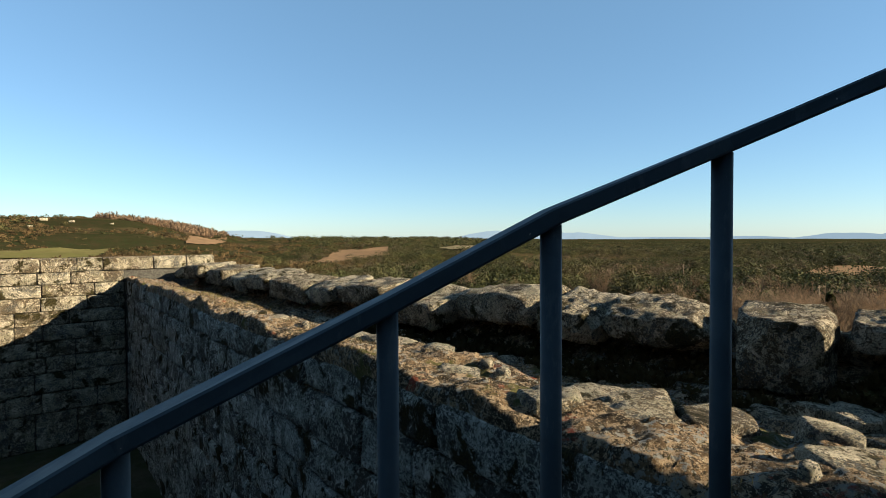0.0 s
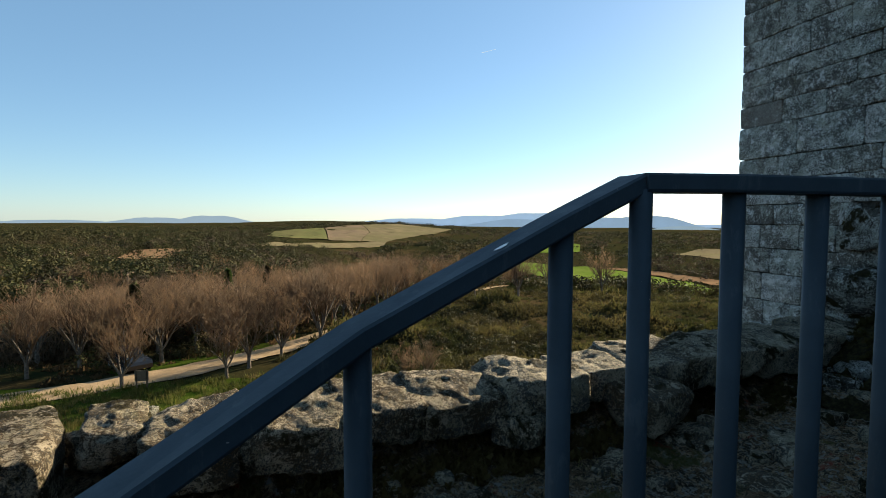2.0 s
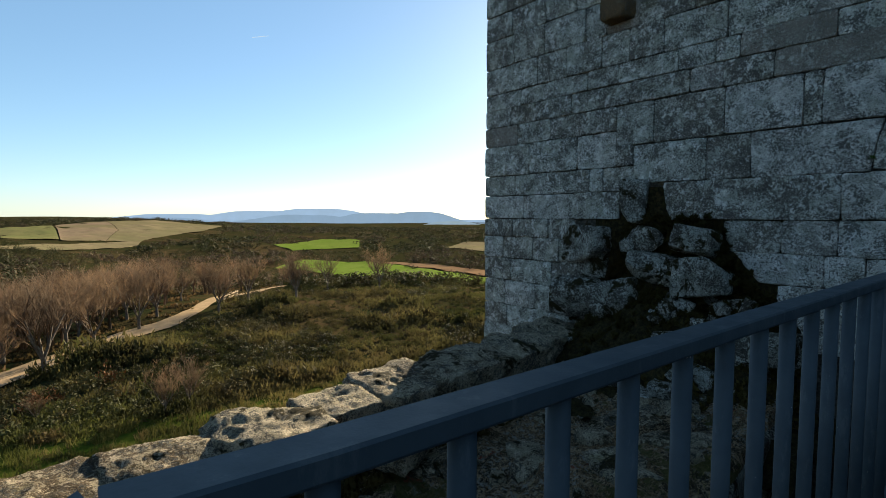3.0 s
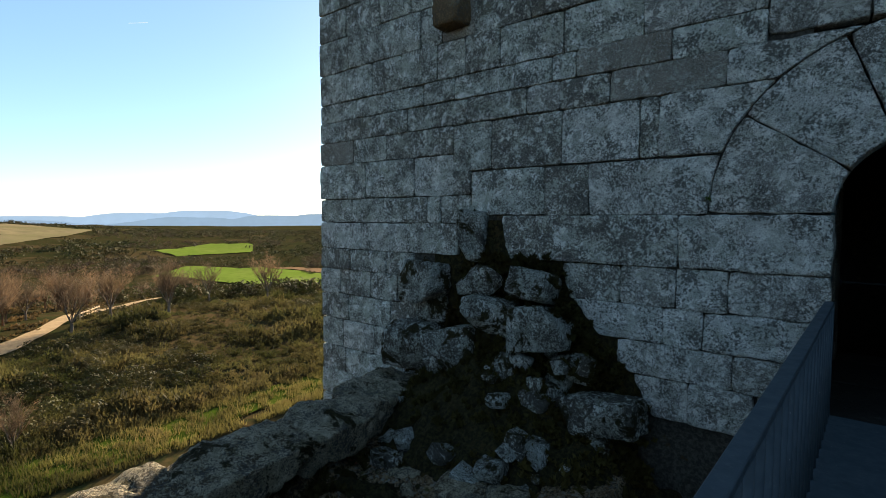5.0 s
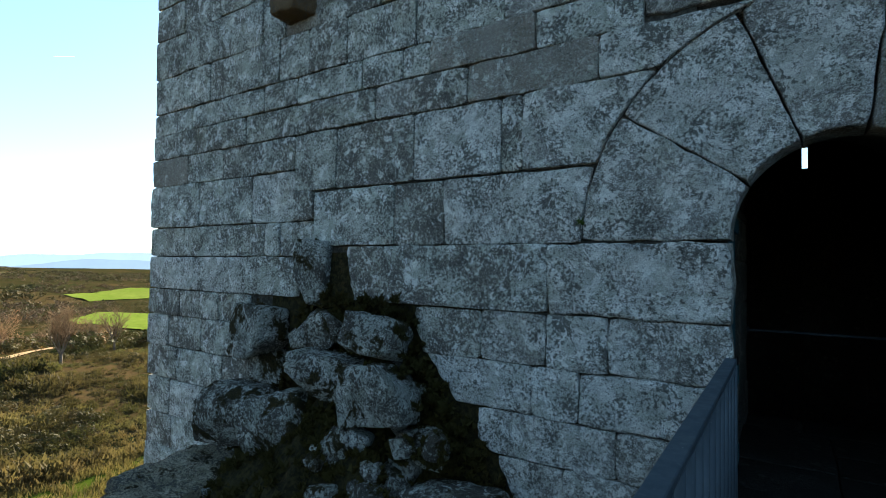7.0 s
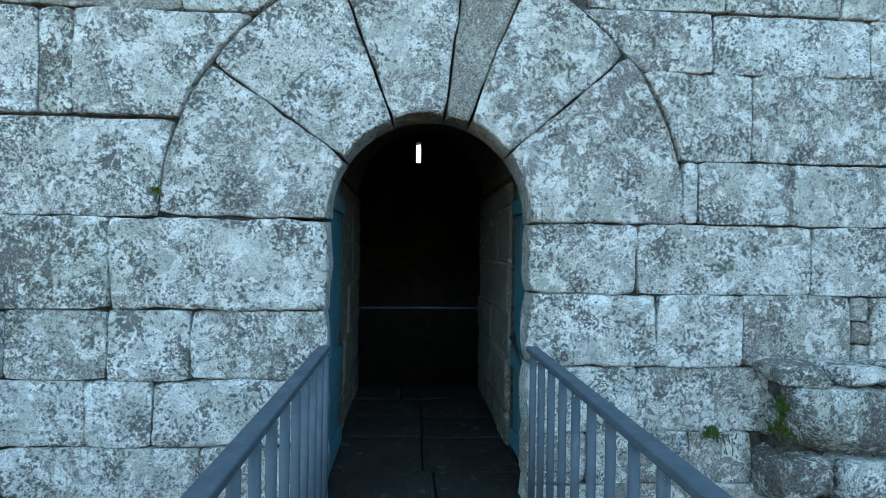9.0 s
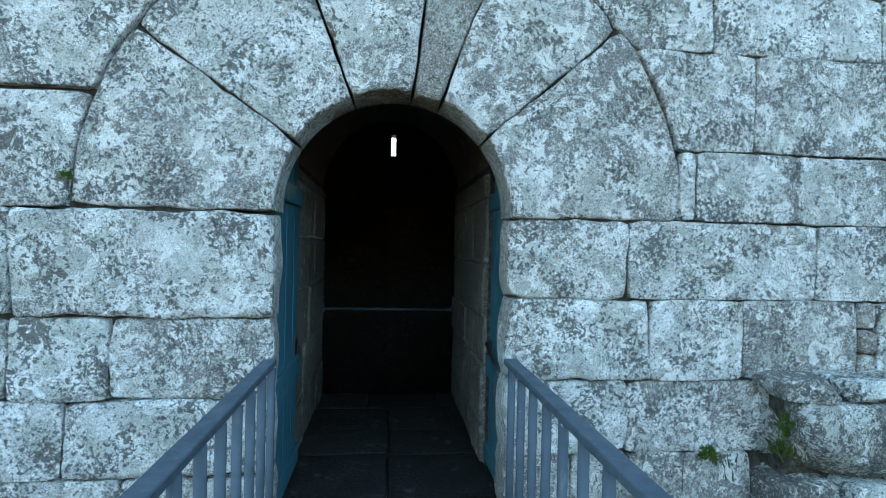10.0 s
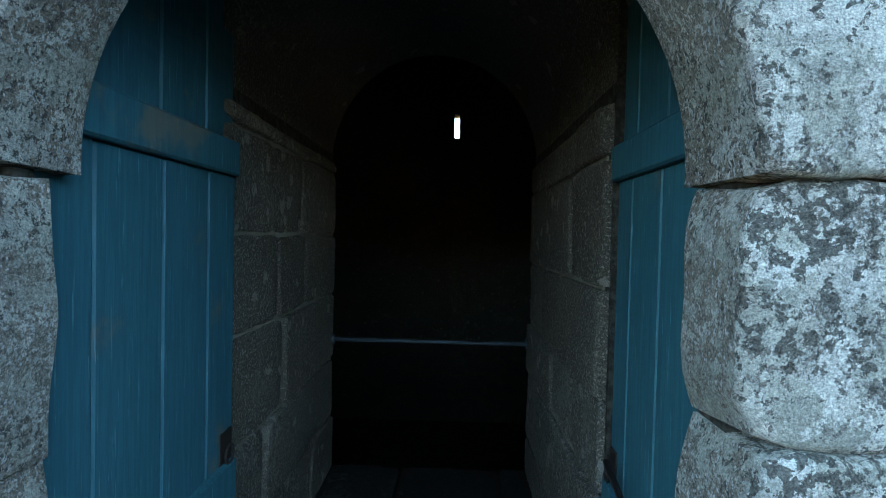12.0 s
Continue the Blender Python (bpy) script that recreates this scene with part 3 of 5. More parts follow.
clad("upper_masonry", tower, -7.96, 7.96, 8.45, 13.0, lambda a, d, b: (a, 0.1 - d, b), GREYSTONE)
clad("corner_masonry", tower, 4.85, 7.96, -5.0, 8.45, lambda a, d, b: (a, 0.1 - d, b), GREYSTONE)
clad("side_masonry", tower, 0.25, 15.5, -10.0, 13.0, lambda a, d, b: (-7.96 - d, a, b), GREYSTONE)
clad("side_masonry", tower, 0.14, 15.5, -5.0, 13.0, lambda a, d, b: (7.96 + d, a, b), GREYSTONE)
clad("rear_masonry", tower, 0.3, 7.96, -10.0, 13.0, lambda a, d, b: (a, 15.5 + d, b), GREYSTONE)
clad("rear_masonry", tower, -7.96, 0.0, -10.0, 13.0, lambda a, d, b: (a, 15.5 + d, b), GREYSTONE)

# corbel broken off above the ruin
corbel = part_of("corbel", rock_mesh("corbel", (0.5, 0.45, 0.42), RUSTY, 4.2, 0.4, 0.12), tower, "broken brown stone corbel")
corbel.matrix_parent_inverse = Matrix()
corbel.location = (-4.92, -0.06, 4.56)


# passage behind the door
def vault(name, half, spring, rise, y0, y1, top):
    n = 20
    vs, fs = [], []
    for y in (y0, y1):
        for i in range(n + 1):
            a = math.pi * i / n
            vs.append((-half * math.cos(a), y, spring + rise * math.sin(a)))
        for i in range(n + 1):
            vs.append((-half * math.cos(math.pi * i / n), y, top))
    m = 2 * (n + 1)
    for i in range(n):
        fs.append((i, i + 1, m + i + 1, m + i))
        fs.append((i, n + 1 + i, n + 2 + i, i + 1))
        fs.append((m + i, m + i + 1, m + n + 2 + i, m + n + 1 + i))
    return part_of(name, mesh_from(name, vs, fs, PASSAGE), tower)


vault("vault", 0.75, 2.2, 0.8, 1.09, 2.97, 3.06)
vault("vault", 0.85, 2.2, 0.83, 0.25, 1.085, 3.06)
MORTAR = soil_material("pale_mortar", (0.30, 0.28, 0.23), (0.22, 0.20, 0.165), 6)
for s in (-1, 1):
    part("mortar_bed", box_bm((s * 0.735, 1.16, -0.12), (s * 0.75, 2.965, 2.2)), MORTAR, tower)
    part("door_recess", box_bm((s * 0.84, 0.18 if s < 0 else 0.24, -0.12), (s * 0.855, 1.08, 2.3)), PASSAGE, tower)
    z = -0.12
    while z < 2.15:
        zz = min(2.2, z + rnd.uniform(0.36, 0.5))
        y = 1.09
        while y < 2.96:
            yy = min(2.97, y + rnd.uniform(0.4, 0.85))
            if yy > 2.65:
                yy = 2.97
            shape = lambda u, v, y=y, yy=yy, z=z, zz=zz: (lerp(y + 0.008, yy - 0.008, u), lerp(z + 0.008, zz - 0.008, v))
            facing(shape, yy - y, zz - z, PASSAGE, True, 0.03, r=0.018, place=lambda a, d, b, s=s: (s * (0.712 + d), a, b), rough=0.008)
            y = yy
        z = zz
    # reveal behind the jamb stones
    part("jamb_core", box_bm((s * 0.675, 0.13, -0.4), (s * 0.85, 0.18 if s < 0 else 0.24, 1.8)), JOINT, tower)
# floor of the passage in slabs
y = -0.02
while y < 2.8:
    yy = min(2.97, y + rnd.uniform(0.5, 0.75))
    x = -0.74
    while x < 0.73:
        xx = min(0.74, x + rnd.uniform(0.45, 0.85))
        if xx > 0.6:
            xx = 0.74
        shape = lambda u, v, x=x, xx=xx, y=y, yy=yy: (lerp(x + 0.006, xx - 0.006, u), lerp(y + 0.006, yy - 0.006, v))
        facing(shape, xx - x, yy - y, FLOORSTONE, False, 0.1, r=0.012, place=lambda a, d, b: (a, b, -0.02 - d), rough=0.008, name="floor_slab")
        x = xx
    y = yy
tail = thing("passage_rail", "thin painted steel bar across the dark end of the passage", "rail", at=(0, 2.9, 0.92))
part_of("bar", tube_mesh("bar", (-0.72, 2.9, 0.92), (0.72, 2.9, 0.92), 0.016, PAINT), tail)
for s in (-1, 1):
    part_of("bracket", tube_mesh("bracket", (s * 0.69, 2.9, 0.92), (s * 0.74, 2.9, 0.92), 0.035, PAINT), tail)


# door leaves folded back into the recess
def door_leaf(s):
    xi, y0, y1 = (-0.702, 0.19, 1.19) if s < 0 else (0.765, 0.25, 1.14)
    leaf = thing("door_leaf", "teal painted plank door leaf standing open against the passage", "door", "door leaves", at=(xi, y0, -0.02))

    def slab(name, x0, x1, ya, yb, z0, z1, bevel=0.006, material=WOOD, label=""):
        a, b = sorted((xi + s * x0, xi + s * x1))
        return part(name, box_bm((a, ya, z0), (b, yb, z1), bevel), material, leaf, label)

    edges = [lerp(y0, y1, k) for k in (0, 0.2, 0.5, 0.78, 1)]
    for ya, yb in zip(edges, edges[1:]):
        slab("plank", 0.0, 0.04, ya + 0.003, yb - 0.003, -0.02, 1.9)
        slab("upper_plank", 0.012, 0.05, ya + 0.003, yb - 0.003, 1.9, 2.56)
    for z0, z1 in ((1.9, 2.03), (0.64, 0.80), (-0.01, 0.12)):
        slab("batten", -0.028, 0.005, y0 + 0.02, y1 - 0.02, z0, z1, 0.008)
    slab("lock_plate", -0.006, 0.004, y1 - 0.12, y1 - 0.02, 0.76, 0.92, 0.002, IRON)
    vs, fs = [], []
    for i in range(12):
        a, b = 2 * math.pi * i / 12, 2 * math.pi * (i + 1) / 12
        p, q = [(xi - s * 0.02, y1 - 0.07 + 0.035 * math.sin(t), 0.83 + 0.035 * math.cos(t)) for t in (a, b)]
        v2, f2 = tube_data(p, q, 0.006, 0.006, 6)
        fs += [tuple(i + len(vs) for i in f) for f in f2]
        vs += v2
    part_of("ring_handle", mesh_from("ring_handle", vs, fs, IRON), leaf, "dark iron ring handle")
    return leaf


door_leaf(-1)
door_leaf(1)
# wire hook holding the leaf back
hook = thing("door_hook", "dark iron stay hook beside the open door leaf", "hook", at=(0.72, 0.9, 0.84))
part_of("rod", tube_mesh("rod", (0.735, 0.6, 0.74), (0.72, 1.0, 0.9), 0.012, IRON), hook)

# ---- ruined wall stubs against the tower ----
ruin = thing("ruined_wall_stub", "mossy broken rubble core of a torn-off wall against the tower", "ruin", at=(-4, -0.3, -1))


def mound_height(x, y):
    k = smooth(-6.3, -5.0, x) * smooth(-1.9, -2.9, x)
    top = lerp(-0.5, 0.45, math.exp(-((x + 4.1) / 0.95) ** 2))
    return -1.25 + k * (top + 1.25) * smooth(-2.0, 0.1, y) ** 1.3 + 0.16 * noise.noise(Vector((x * 2.2, y * 2.2, 3))) + 0.10 * noise.noise(Vector((x * 6, y * 6, 8))) + 0.05 * noise.noise(Vector((x * 15, y * 15, 4)))


vs, fs = [], []
NX, NY = 150, 80
for j in range(NY + 1):
    for i in range(NX + 1):
        x, y = lerp(-6.6, -1.7, i / NX), lerp(-2.3, 0.13, j / NY)
        vs.append((x, y, mound_height(x, y)))
for j in range(NY):
    for i in range(NX):
        k = j * (NX + 1) + i
        fs.append((k, k + 1, k + NX + 2, k + NX + 1))
part_of("moss_mound", mesh_from("moss_mound", vs, fs, MOSS, True), ruin, "dark moss and earth over the rubble")
# torn masonry behind the stones
vs, fs = [], []
for j in range(31):
    for i in range(41):
        x, zz = lerp(-5.35, -2.3, i / 40), lerp(-1.0, 1.72, j / 30)
        vs.append((x, 0.038 - 0.03 * max(0.0, noise.noise(Vector((x * 3, zz * 3, 1)))), zz))
for j in range(30):
    for i in range(40):
        k = j * 41 + i
        fs.append((k, k + 1, k + 42, k + 41))
part_of("torn_core", mesh_from("torn_core", vs, fs, MOSS, True), ruin, "dark mossy torn masonry")
# x, y, z, width, depth, height, lean
RUBBLE = [(-5.44, -0.3, -0.09, 0.9, 0.62, 0.72, 2), (-4.63, -0.36, -0.06, 0.8, 0.6, 0.72, -14), (-4.13, -0.28, 0.5, 0.74, 0.5, 0.46, 10),
          (-3.4, -0.32, 0.43, 0.86, 0.6, 0.58, -10), (-3.53, -0.22, 0.92, 0.68, 0.4, 0.42, 12), (-3.83, -0.42, -0.21, 0.36, 0.3, 0.78, 20),
          (-4.15, -0.4, -0.53, 0.32, 0.3, 0.4, 30), (-4.55, -0.45, -0.55, 0.5, 0.4, 0.45, 0), (-2.64, -0.35, -0.42, 1.1, 0.5, 0.42, -8),
          (-5.46, -0.08, 0.8, 0.95, 0.4, 0.68, 0), (-4.36, -0.08, 0.93, 0.66, 0.34, 0.42, 4)]
RUBBLE += [(-3.55, -0.42, 0.02, 0.24, 0.2, 0.18, 20), (-3.06, -0.4, 0.05, 0.26, 0.2, 0.18, -15), (-2.77, -0.36, 0.1, 0.16, 0.16, 0.24, 20), (-3.34, -0.45, -0.19, 0.18, 0.2, 0.18, 0),
           (-3.58, -0.5, -0.54, 0.26, 0.22, 0.18, 0), (-4.62, 0.02, 1.5, 0.46, 0.34, 0.76, 3), (-5.35, 0.0, 0.42, 0.6, 0.34, 0.42, 0)]
g = random.Random(91)
while len(RUBBLE) < 52:
    x, zz = g.uniform(-5.0, -2.35), g.uniform(-0.85, 1.0)
    if zz < lerp(1.0, -0.6, smooth(-3.6, -2.3, x)) and zz < lerp(0.1, 1.0, smooth(-5.2, -4.4, x)):
        a = g.uniform(0.14, 0.36)
        RUBBLE.append((x, g.uniform(-0.16, 0.02) - 0.25 * smooth(0.2, -0.8, zz), zz, a, a * 0.9, a * g.uniform(0.6, 1.1), g.uniform(-25, 25)))
for i in range(34):
    x, y, a = g.uniform(-5.2, -2.3), -0.35 - 1.3 * g.random(), 0.1 + 0.3 * g.random() ** 1.7
    RUBBLE.append((x, y, mound_height(x, y) + a * 0.1, a, a * 0.85, a * g.uniform(0.5, 0.9), g.uniform(-25, 25)))
for k, (x, y, zz, a, b, c, lean) in enumerate(RUBBLE):
    st = part_of("rubble_stone", rock_mesh("rubble_stone", (a * 0.94, b, c * 0.96), RUINSTONE, k * 5.3 + 1, 0.2, 0.11, 4, 0.0, 6), ruin)
    st.matrix_parent_inverse = Matrix()
    st.matrix_basis = Matrix.Translation(-Vector(ruin.location)) @ pose(x, y, zz, rnd.uniform(-6, 6), lean, rnd.uniform(-15, 15))

g = random.Random(41)
tufts = []
for i in range(900):
    x, y = g.uniform(-5.6, -2.1), -abs(g.gauss(0, 0.5))
    tufts.append((x, y, mound_height(x, y) - 0.02, g.uniform(0.05, 0.12)))
for i in range(1300):
    x, zz = g.gauss(-3.8, 0.9), g.uniform(-0.8, 1.25)
    edge = lerp(-2.15, -3.3, smooth(-0.6, 1.2, zz)) + g.gauss(0, 0.07)
    if -5.25 + 0.45 * max(0, zz) < x < edge:
        tufts.append((x, g.uniform(-0.10, 0.03), zz, g.uniform(0.05, 0.13)))
for x, y, zz, a, b, c, lean in RUBBLE:
    for i in range(16):
        t = g.uniform(0, 6.283)
        tufts.append((x + a * 0.48 * math.cos(t), y + g.uniform(-0.1, 0.1) * b, zz + c * 0.5 * math.sin(t) - 0.06, g.uniform(0.05, 0.1)))
MOSS_TUFTS = tufts

right_ruin = thing("ruined_wall_stub", "rough stones of a broken wall projecting beside the doorway", "ruin", at=(3, -0.3, -1))
part_of("rubble_core", mesh_from("rubble_core", [(2.24, 0.1, -6), (4.6, 0.1, -6), (4.6, 0.1, 0.88), (2.24, 0.1, 0.88), (2.24, -0.1, -6), (4.6, -0.1, -6), (4.6, -0.1, 0.82), (2.24, -0.1, 0.8)],
                                [(0, 1, 2, 3), (4, 7, 6, 5), (3, 2, 6, 7), (0, 3, 7, 4), (1, 5, 6, 2)], JOINT), right_ruin)
rows = [(0.80, 0.93, [2.12, 2.5, 2.84, 3.2, 3.7, 4.4]), (0.38, 0.79, [2.2, 3.12, 3.8, 4.5]), (0.05, 0.36, [2.12, 2.5, 3.0, 3.6, 4.4]), (-0.4, 0.04, [2.14, 2.8, 3.5, 4.4])]
for z0, z1, xs in rows:
    for x0, x1 in zip(xs, xs[1:]):
        st = part_of("rubble_stone", rock_mesh("rubble_stone", ((x1 - x0) * 0.98, 0.5, (z1 - z0) * 1.02), GREYSTONE, x0 * 9 + z0, 0.2, 0.08), right_ruin)
        st.matrix_parent_inverse = Matrix()
        st.matrix_basis = Matrix.Translation(-Vector(right_ruin.location)) @ pose((x0 + x1) / 2, -0.02 + rnd.uniform(-0.05, 0.03), (z0 + z1) / 2, 0, rnd.uniform(-4, 4), rnd.uniform(-6, 6))


# ---- curtain wall with its walk ----
def bend(y, pairs):
    for (y0, x0), (y1, x1) in zip(pairs, pairs[1:]):
        if y >= y1:
            return lerp(x0, x1, (y - y0) / (y1 - y0))
    return pairs[-1][1]


def x_in(y):
    return bend(y, [(1, -2.35), (0, -2.3), (-7.5, -1.26), (-9.5, -0.97), (-15, -0.81), (-26, -0.62)])


def x_out(y):
    return bend(y, [(1, -6.5), (0, -6.35), (-5, -5.55), (-9, -4.8), (-15, -3.75), (-26, -2.7)])


wall = thing("wall_west", "thick curtain wall of rough granite with a weathered walk on top", "castle wall", kind="structure", at=(-3, -12, -1))
END = -24.7


def walk_height(x, y):
    k = (x - x_out(y)) / (x_in(y) - x_out(y))
    w = Vector((x, y, 0))
    hh = -1.07 + 0.09 * noise.noise(w * 0.9) + 0.03 * noise.noise(w * 2.6) + 0.04 * (0.3 - abs(noise.noise(w * 5))) + 0.025 * noise.noise(w * 9) + 0.028 * noise.noise(w * 15) + 0.022 * noise.noise(w * 34)
    hh += 0.09 * max(0, noise.noise(w * 1.7 + Vector((5, 2, 0)))) + 0.10 * smooth(0.72, 0.97, k)
    hh += 0.06 * noise.noise(Vector((y * 1.6, 4, 0))) * smooth(0.8, 1, k)
    edge = 0.66 + 0.07 * noise.noise(Vector((y * 0.7, 2, 0)))
    hh -= 0.24 * smooth(0.12, 0.3, k) * (1 - smooth(edge - 0.12, edge + 0.06, k)) * smooth(-0.5, -3.0, y)
    return hh


NA, NB = 96, 620
vs, fs = [], []
for j in range(NB + 1):
    y = lerp(0.12, END, j / NB)
    for i in range(NA + 1):
        x = lerp(x_out(y) + 0.1, x_in(y) - 0.02 + 0.05 * noise.noise(Vector((y * 1.3, 7, 0))), i / NA)
        vs.append((x, y, walk_height(x, y) - (0.08 if i == NA else 0)))
    vs.append((x_in(y) - 0.14, y, -1.85))
for j in range(NB):
    for i in range(NA + 1):
        k = j * (NA + 2) + i
        fs.append((k, k + NA + 2, k + NA + 3, k + 1))
part_of("walk_surface", mesh_from("walk_surface", vs, fs, WALKTOP, True), wall, "uneven stony walk with moss, dry grass and red stonecrop")
vs, fs = [], []
NB = 50
for j in range(NB + 1):
    y = lerp(0.13, END, j / NB)
    xa, xb = x_out(y), x_in(y) - 0.12
    vs += [(xa, y, -10.5), (xa, y, -1.75), (xb, y, -1.75), (xb, y, -10.5)]
for j in range(NB):
    for i in range(3):
        k = j * 4 + i
        fs.append((k, k + 1, k + 5, k + 4))
fs += [(0, 3, 2, 1), tuple(NB * 4 + i for i in (0, 1, 2, 3))]
part_of("wall_core", mesh_from("wall_core", vs, fs, JOINT), wall)
z = -1.06
first = True
while z > -5.2:
    step = rnd.uniform(0.34, 0.5)
    y = 0.0
    while y > END:
        yy = max(END, y - rnd.uniform(0.5, 1.15))
        if yy < END + 0.4:
            yy = END
        top = z + (rnd.uniform(-0.05, 0.06) if first else 0)
        shape = lambda u, v, y=y, yy=yy, z=z, top=top: (lerp(yy + 0.007, y - 0.007, u), lerp(z - step + 0.007, top - 0.007, v))
        facing(shape, y - yy, step, RUINSTONE, -13 < y < -7 and z > -3, 0.2, r=rnd.uniform(0.03, 0.06), place=lambda a, d, b: (x_in(a) - d, a, b), parent=wall, rough=0.03)
        y = yy
    z -= step
    first = False

clad("outer_masonry", wall, END, 0.1, -10.5, -1.3, lambda a, d, b: (x_out(a) - d, a, b), WALLSTONE)
# stones of the broken parapet: from, to along the wall, outer and inner face, top, height
PARAPET = [(-0.2, -1.45, -5.98, -5.2, -0.49, 0.5), (-1.4, -2.6, -5.72, -4.9, -0.5, 0.46), (-2.55, -3.9, -5.52, -4.7, -0.5, 0.46), (-3.85, -4.75, -5.42, -4.55, -0.5, 0.42),
           (-4.75, -5.5, -5.2, -4.5, -0.58, 0.36), (-5.45, -6.4, -5.02, -4.15, -0.5, 0.44), (-6.35, -7.15, -4.95, -4.1, -0.54, 0.36),
           (-7.15, -7.85, -4.85, -4.0, -0.56, 0.4), (-7.8, -8.6, -4.75, -3.85, -0.56, 0.42), (-8.65, -9.3, -4.65, -3.75, -0.55, 0.46),
           (-9.32, -9.75, -4.62, -3.95, -0.57, 0.24), (-9.85, -10.55, -4.6, -3.55, -0.54, 0.68), (-10.7, -11.7, -4.35, -3.4, -0.56, 0.34), (-11.75, -12.45, -4.2, -3.2, -0.56, 0.36)]
y = -12.5
while y > END + 0.5:
    ln, wd = rnd.uniform(0.9, 1.7), rnd.uniform(0.9, 1.15)
    xo = x_out(y - ln / 2) + rnd.uniform(-0.05, 0.1)
    PARAPET.append((y, y - ln, xo, xo + wd, -0.58 + rnd.uniform(-0.05, 0.03), rnd.uniform(0.3, 0.42)))
    y -= ln + rnd.uniform(-0.03, 0.12)


def wall_stone(size, seed, place, rough=0.17, level=4, power=0.55, label="", flat_top=0.3, stone=WALLSTONE):
    st = part_of("parapet_stone", rock_mesh("parapet_stone", size, stone, seed, power, rough, level, flat_top), wall, label)
    st.matrix_parent_inverse = Matrix()
    st.matrix_basis = Matrix.Translation(-Vector(wall.location)) @ place


for k, (ya, yb, xo, xi, top, ht) in enumerate(PARAPET):
    yc, ln, wd = (ya + yb) / 2, ya - yb, xi - xo
    great = abs(ht - 0.68) < 0.01
    lean = 4 if great else rnd.uniform(4, 11)
    place = pose((xo + xi) / 2, yc, top - ht * 0.46 - wd / 2 * math.sin(radians(lean)), rnd.uniform(-4, 4), lean, 18 if great else rnd.uniform(-6, 8) + 6)
    wall_stone((wd * 1.02, ln * 1.08, ht), k * 3.1 + 1.7, place, 0.1 if great else 0.15, 5 if yc > -13 else 4, 0.25 if great else 0.4, "large squared stone with mossy flank" if great else "", 0.5)
    # lower bed of broken stones under it, mossy and darkened as overhang shade, and chips in the gaps
    if not great:
        wall_stone((wd * 0.7, ln * 0.95, 0.5), k * 5.7 + 2, pose((xo + xi) / 2 - 0.28, yc, top - ht - 0.1, 0, 0, rnd.uniform(-8, 8)), 0.15, 4, stone=MOSSY_SHADE)
    if k % 2 == 0:
        wall_stone((rnd.uniform(0.3, 0.5), rnd.uniform(0.25, 0.4), rnd.uniform(0.25, 0.4)), k * 7.3 + 4, pose(xi - 0.5, yb, top - 0.36, rnd.uniform(-10, 10), rnd.uniform(-10, 10), rnd.uniform(0, 90)), 0.18, 4, 0.4)
wall_stone((0.75, 0.7, 0.42), 31.0, pose(-4.38, -4.7, -0.95, 3, 4, 20), 0.14, 5)
wall_stone((0.5, 0.42, 0.3), 37.0, pose(-4.25, -6.15, -1.02, 3, 4, 50), 0.14, 4)
# loose and half-buried stones on the walk
LOOSE = [(-2.35, -9.2, 0.42, 0.26), (-3.2, -9.75, 0.34, 0.22), (-3.2, -9.5, 0.36, 0.24), (-3.0, -9.3, 0.3, 0.14), (-2.97, -7.7, 0.7, 0.22), (-2.05, -9.9, 0.6, 0.16), (-1.75, -10.4, 0.8, 0.16), (-3.35, -8.15, 0.28, 0.25), (-2.6, -8.6, 0.35, 0.16),
         (-3.0, -6.2, 0.55, 0.18), (-4.2, -4.3, 0.6, 0.3), (-3.05, -1.5, 0.5, 0.3), (-3.6, -1.5, 0.6, 0.22), (-2.7, -3.3, 0.8, 0.16), (-2.12, -9.35, 0.35, 0.22)]
for i in range(110):
    yy = -1.5 - 15 * rnd.random() ** 1.3
    LOOSE.append((rnd.uniform(x_out(yy) + 1.2, x_in(yy) - 0.3), yy, 0.10 + 0.42 * rnd.random() ** 2, rnd.uniform(0.07, 0.16)))
for k, (x, y, s, hh) in enumerate(LOOSE):
    st = part_of("loose_stone", rock_mesh("loose_stone", (s, s * rnd.uniform(0.7, 1.0), hh * 1.5), WALLSTONE, k * 2.3 + 50, 0.55, 0.12, 4 if s > 0.3 else 3), wall)
    st.matrix_parent_inverse = Matrix()
    st.matrix_basis = Matrix.Translation(-Vector(wall.location)) @ pose(x, y, walk_height(x, y) - hh * (0.4 if s > 0.4 else 0.2), rnd.uniform(-8, 8), rnd.uniform(-8, 8), rnd.uniform(0, 180))

# wall across the far end of the court, the court itself and an added closing wall
south = thing("wall_south", "straight granite ashlar curtain wall closing the courtyard", "castle wall", kind="structure", at=(4, -25, -1))
solid("wall_core", (-2.7, -26.6, -10.5), (12.5, -24.8, -0.55), JOINT, south)
rows = [-0.42, -0.78, -1.08, -1.4, -1.75, -2.1, -2.5, -2.9, -3.3, -3.8, -4.3, -5.2]
for z1, z0 in zip(rows, rows[1:]):
    x = -0.62 if z0 < -1.06 else -2.9
    while x < 8.2:
        xx = x + rnd.uniform(0.55, 1.25)
        facing(rect(x, xx, z0, z1, 0.006), xx - x, z1 - z0, WALLSTONE, False, 0.25, r=0.03, place=lambda a, d, b: (a, -24.72 - d, b), parent=south, rough=0.025)
        x = xx
solid("wall_top", (-2.8, -26.7, -0.56), (12.5, -24.95, -0.47), WALKTOP, south)
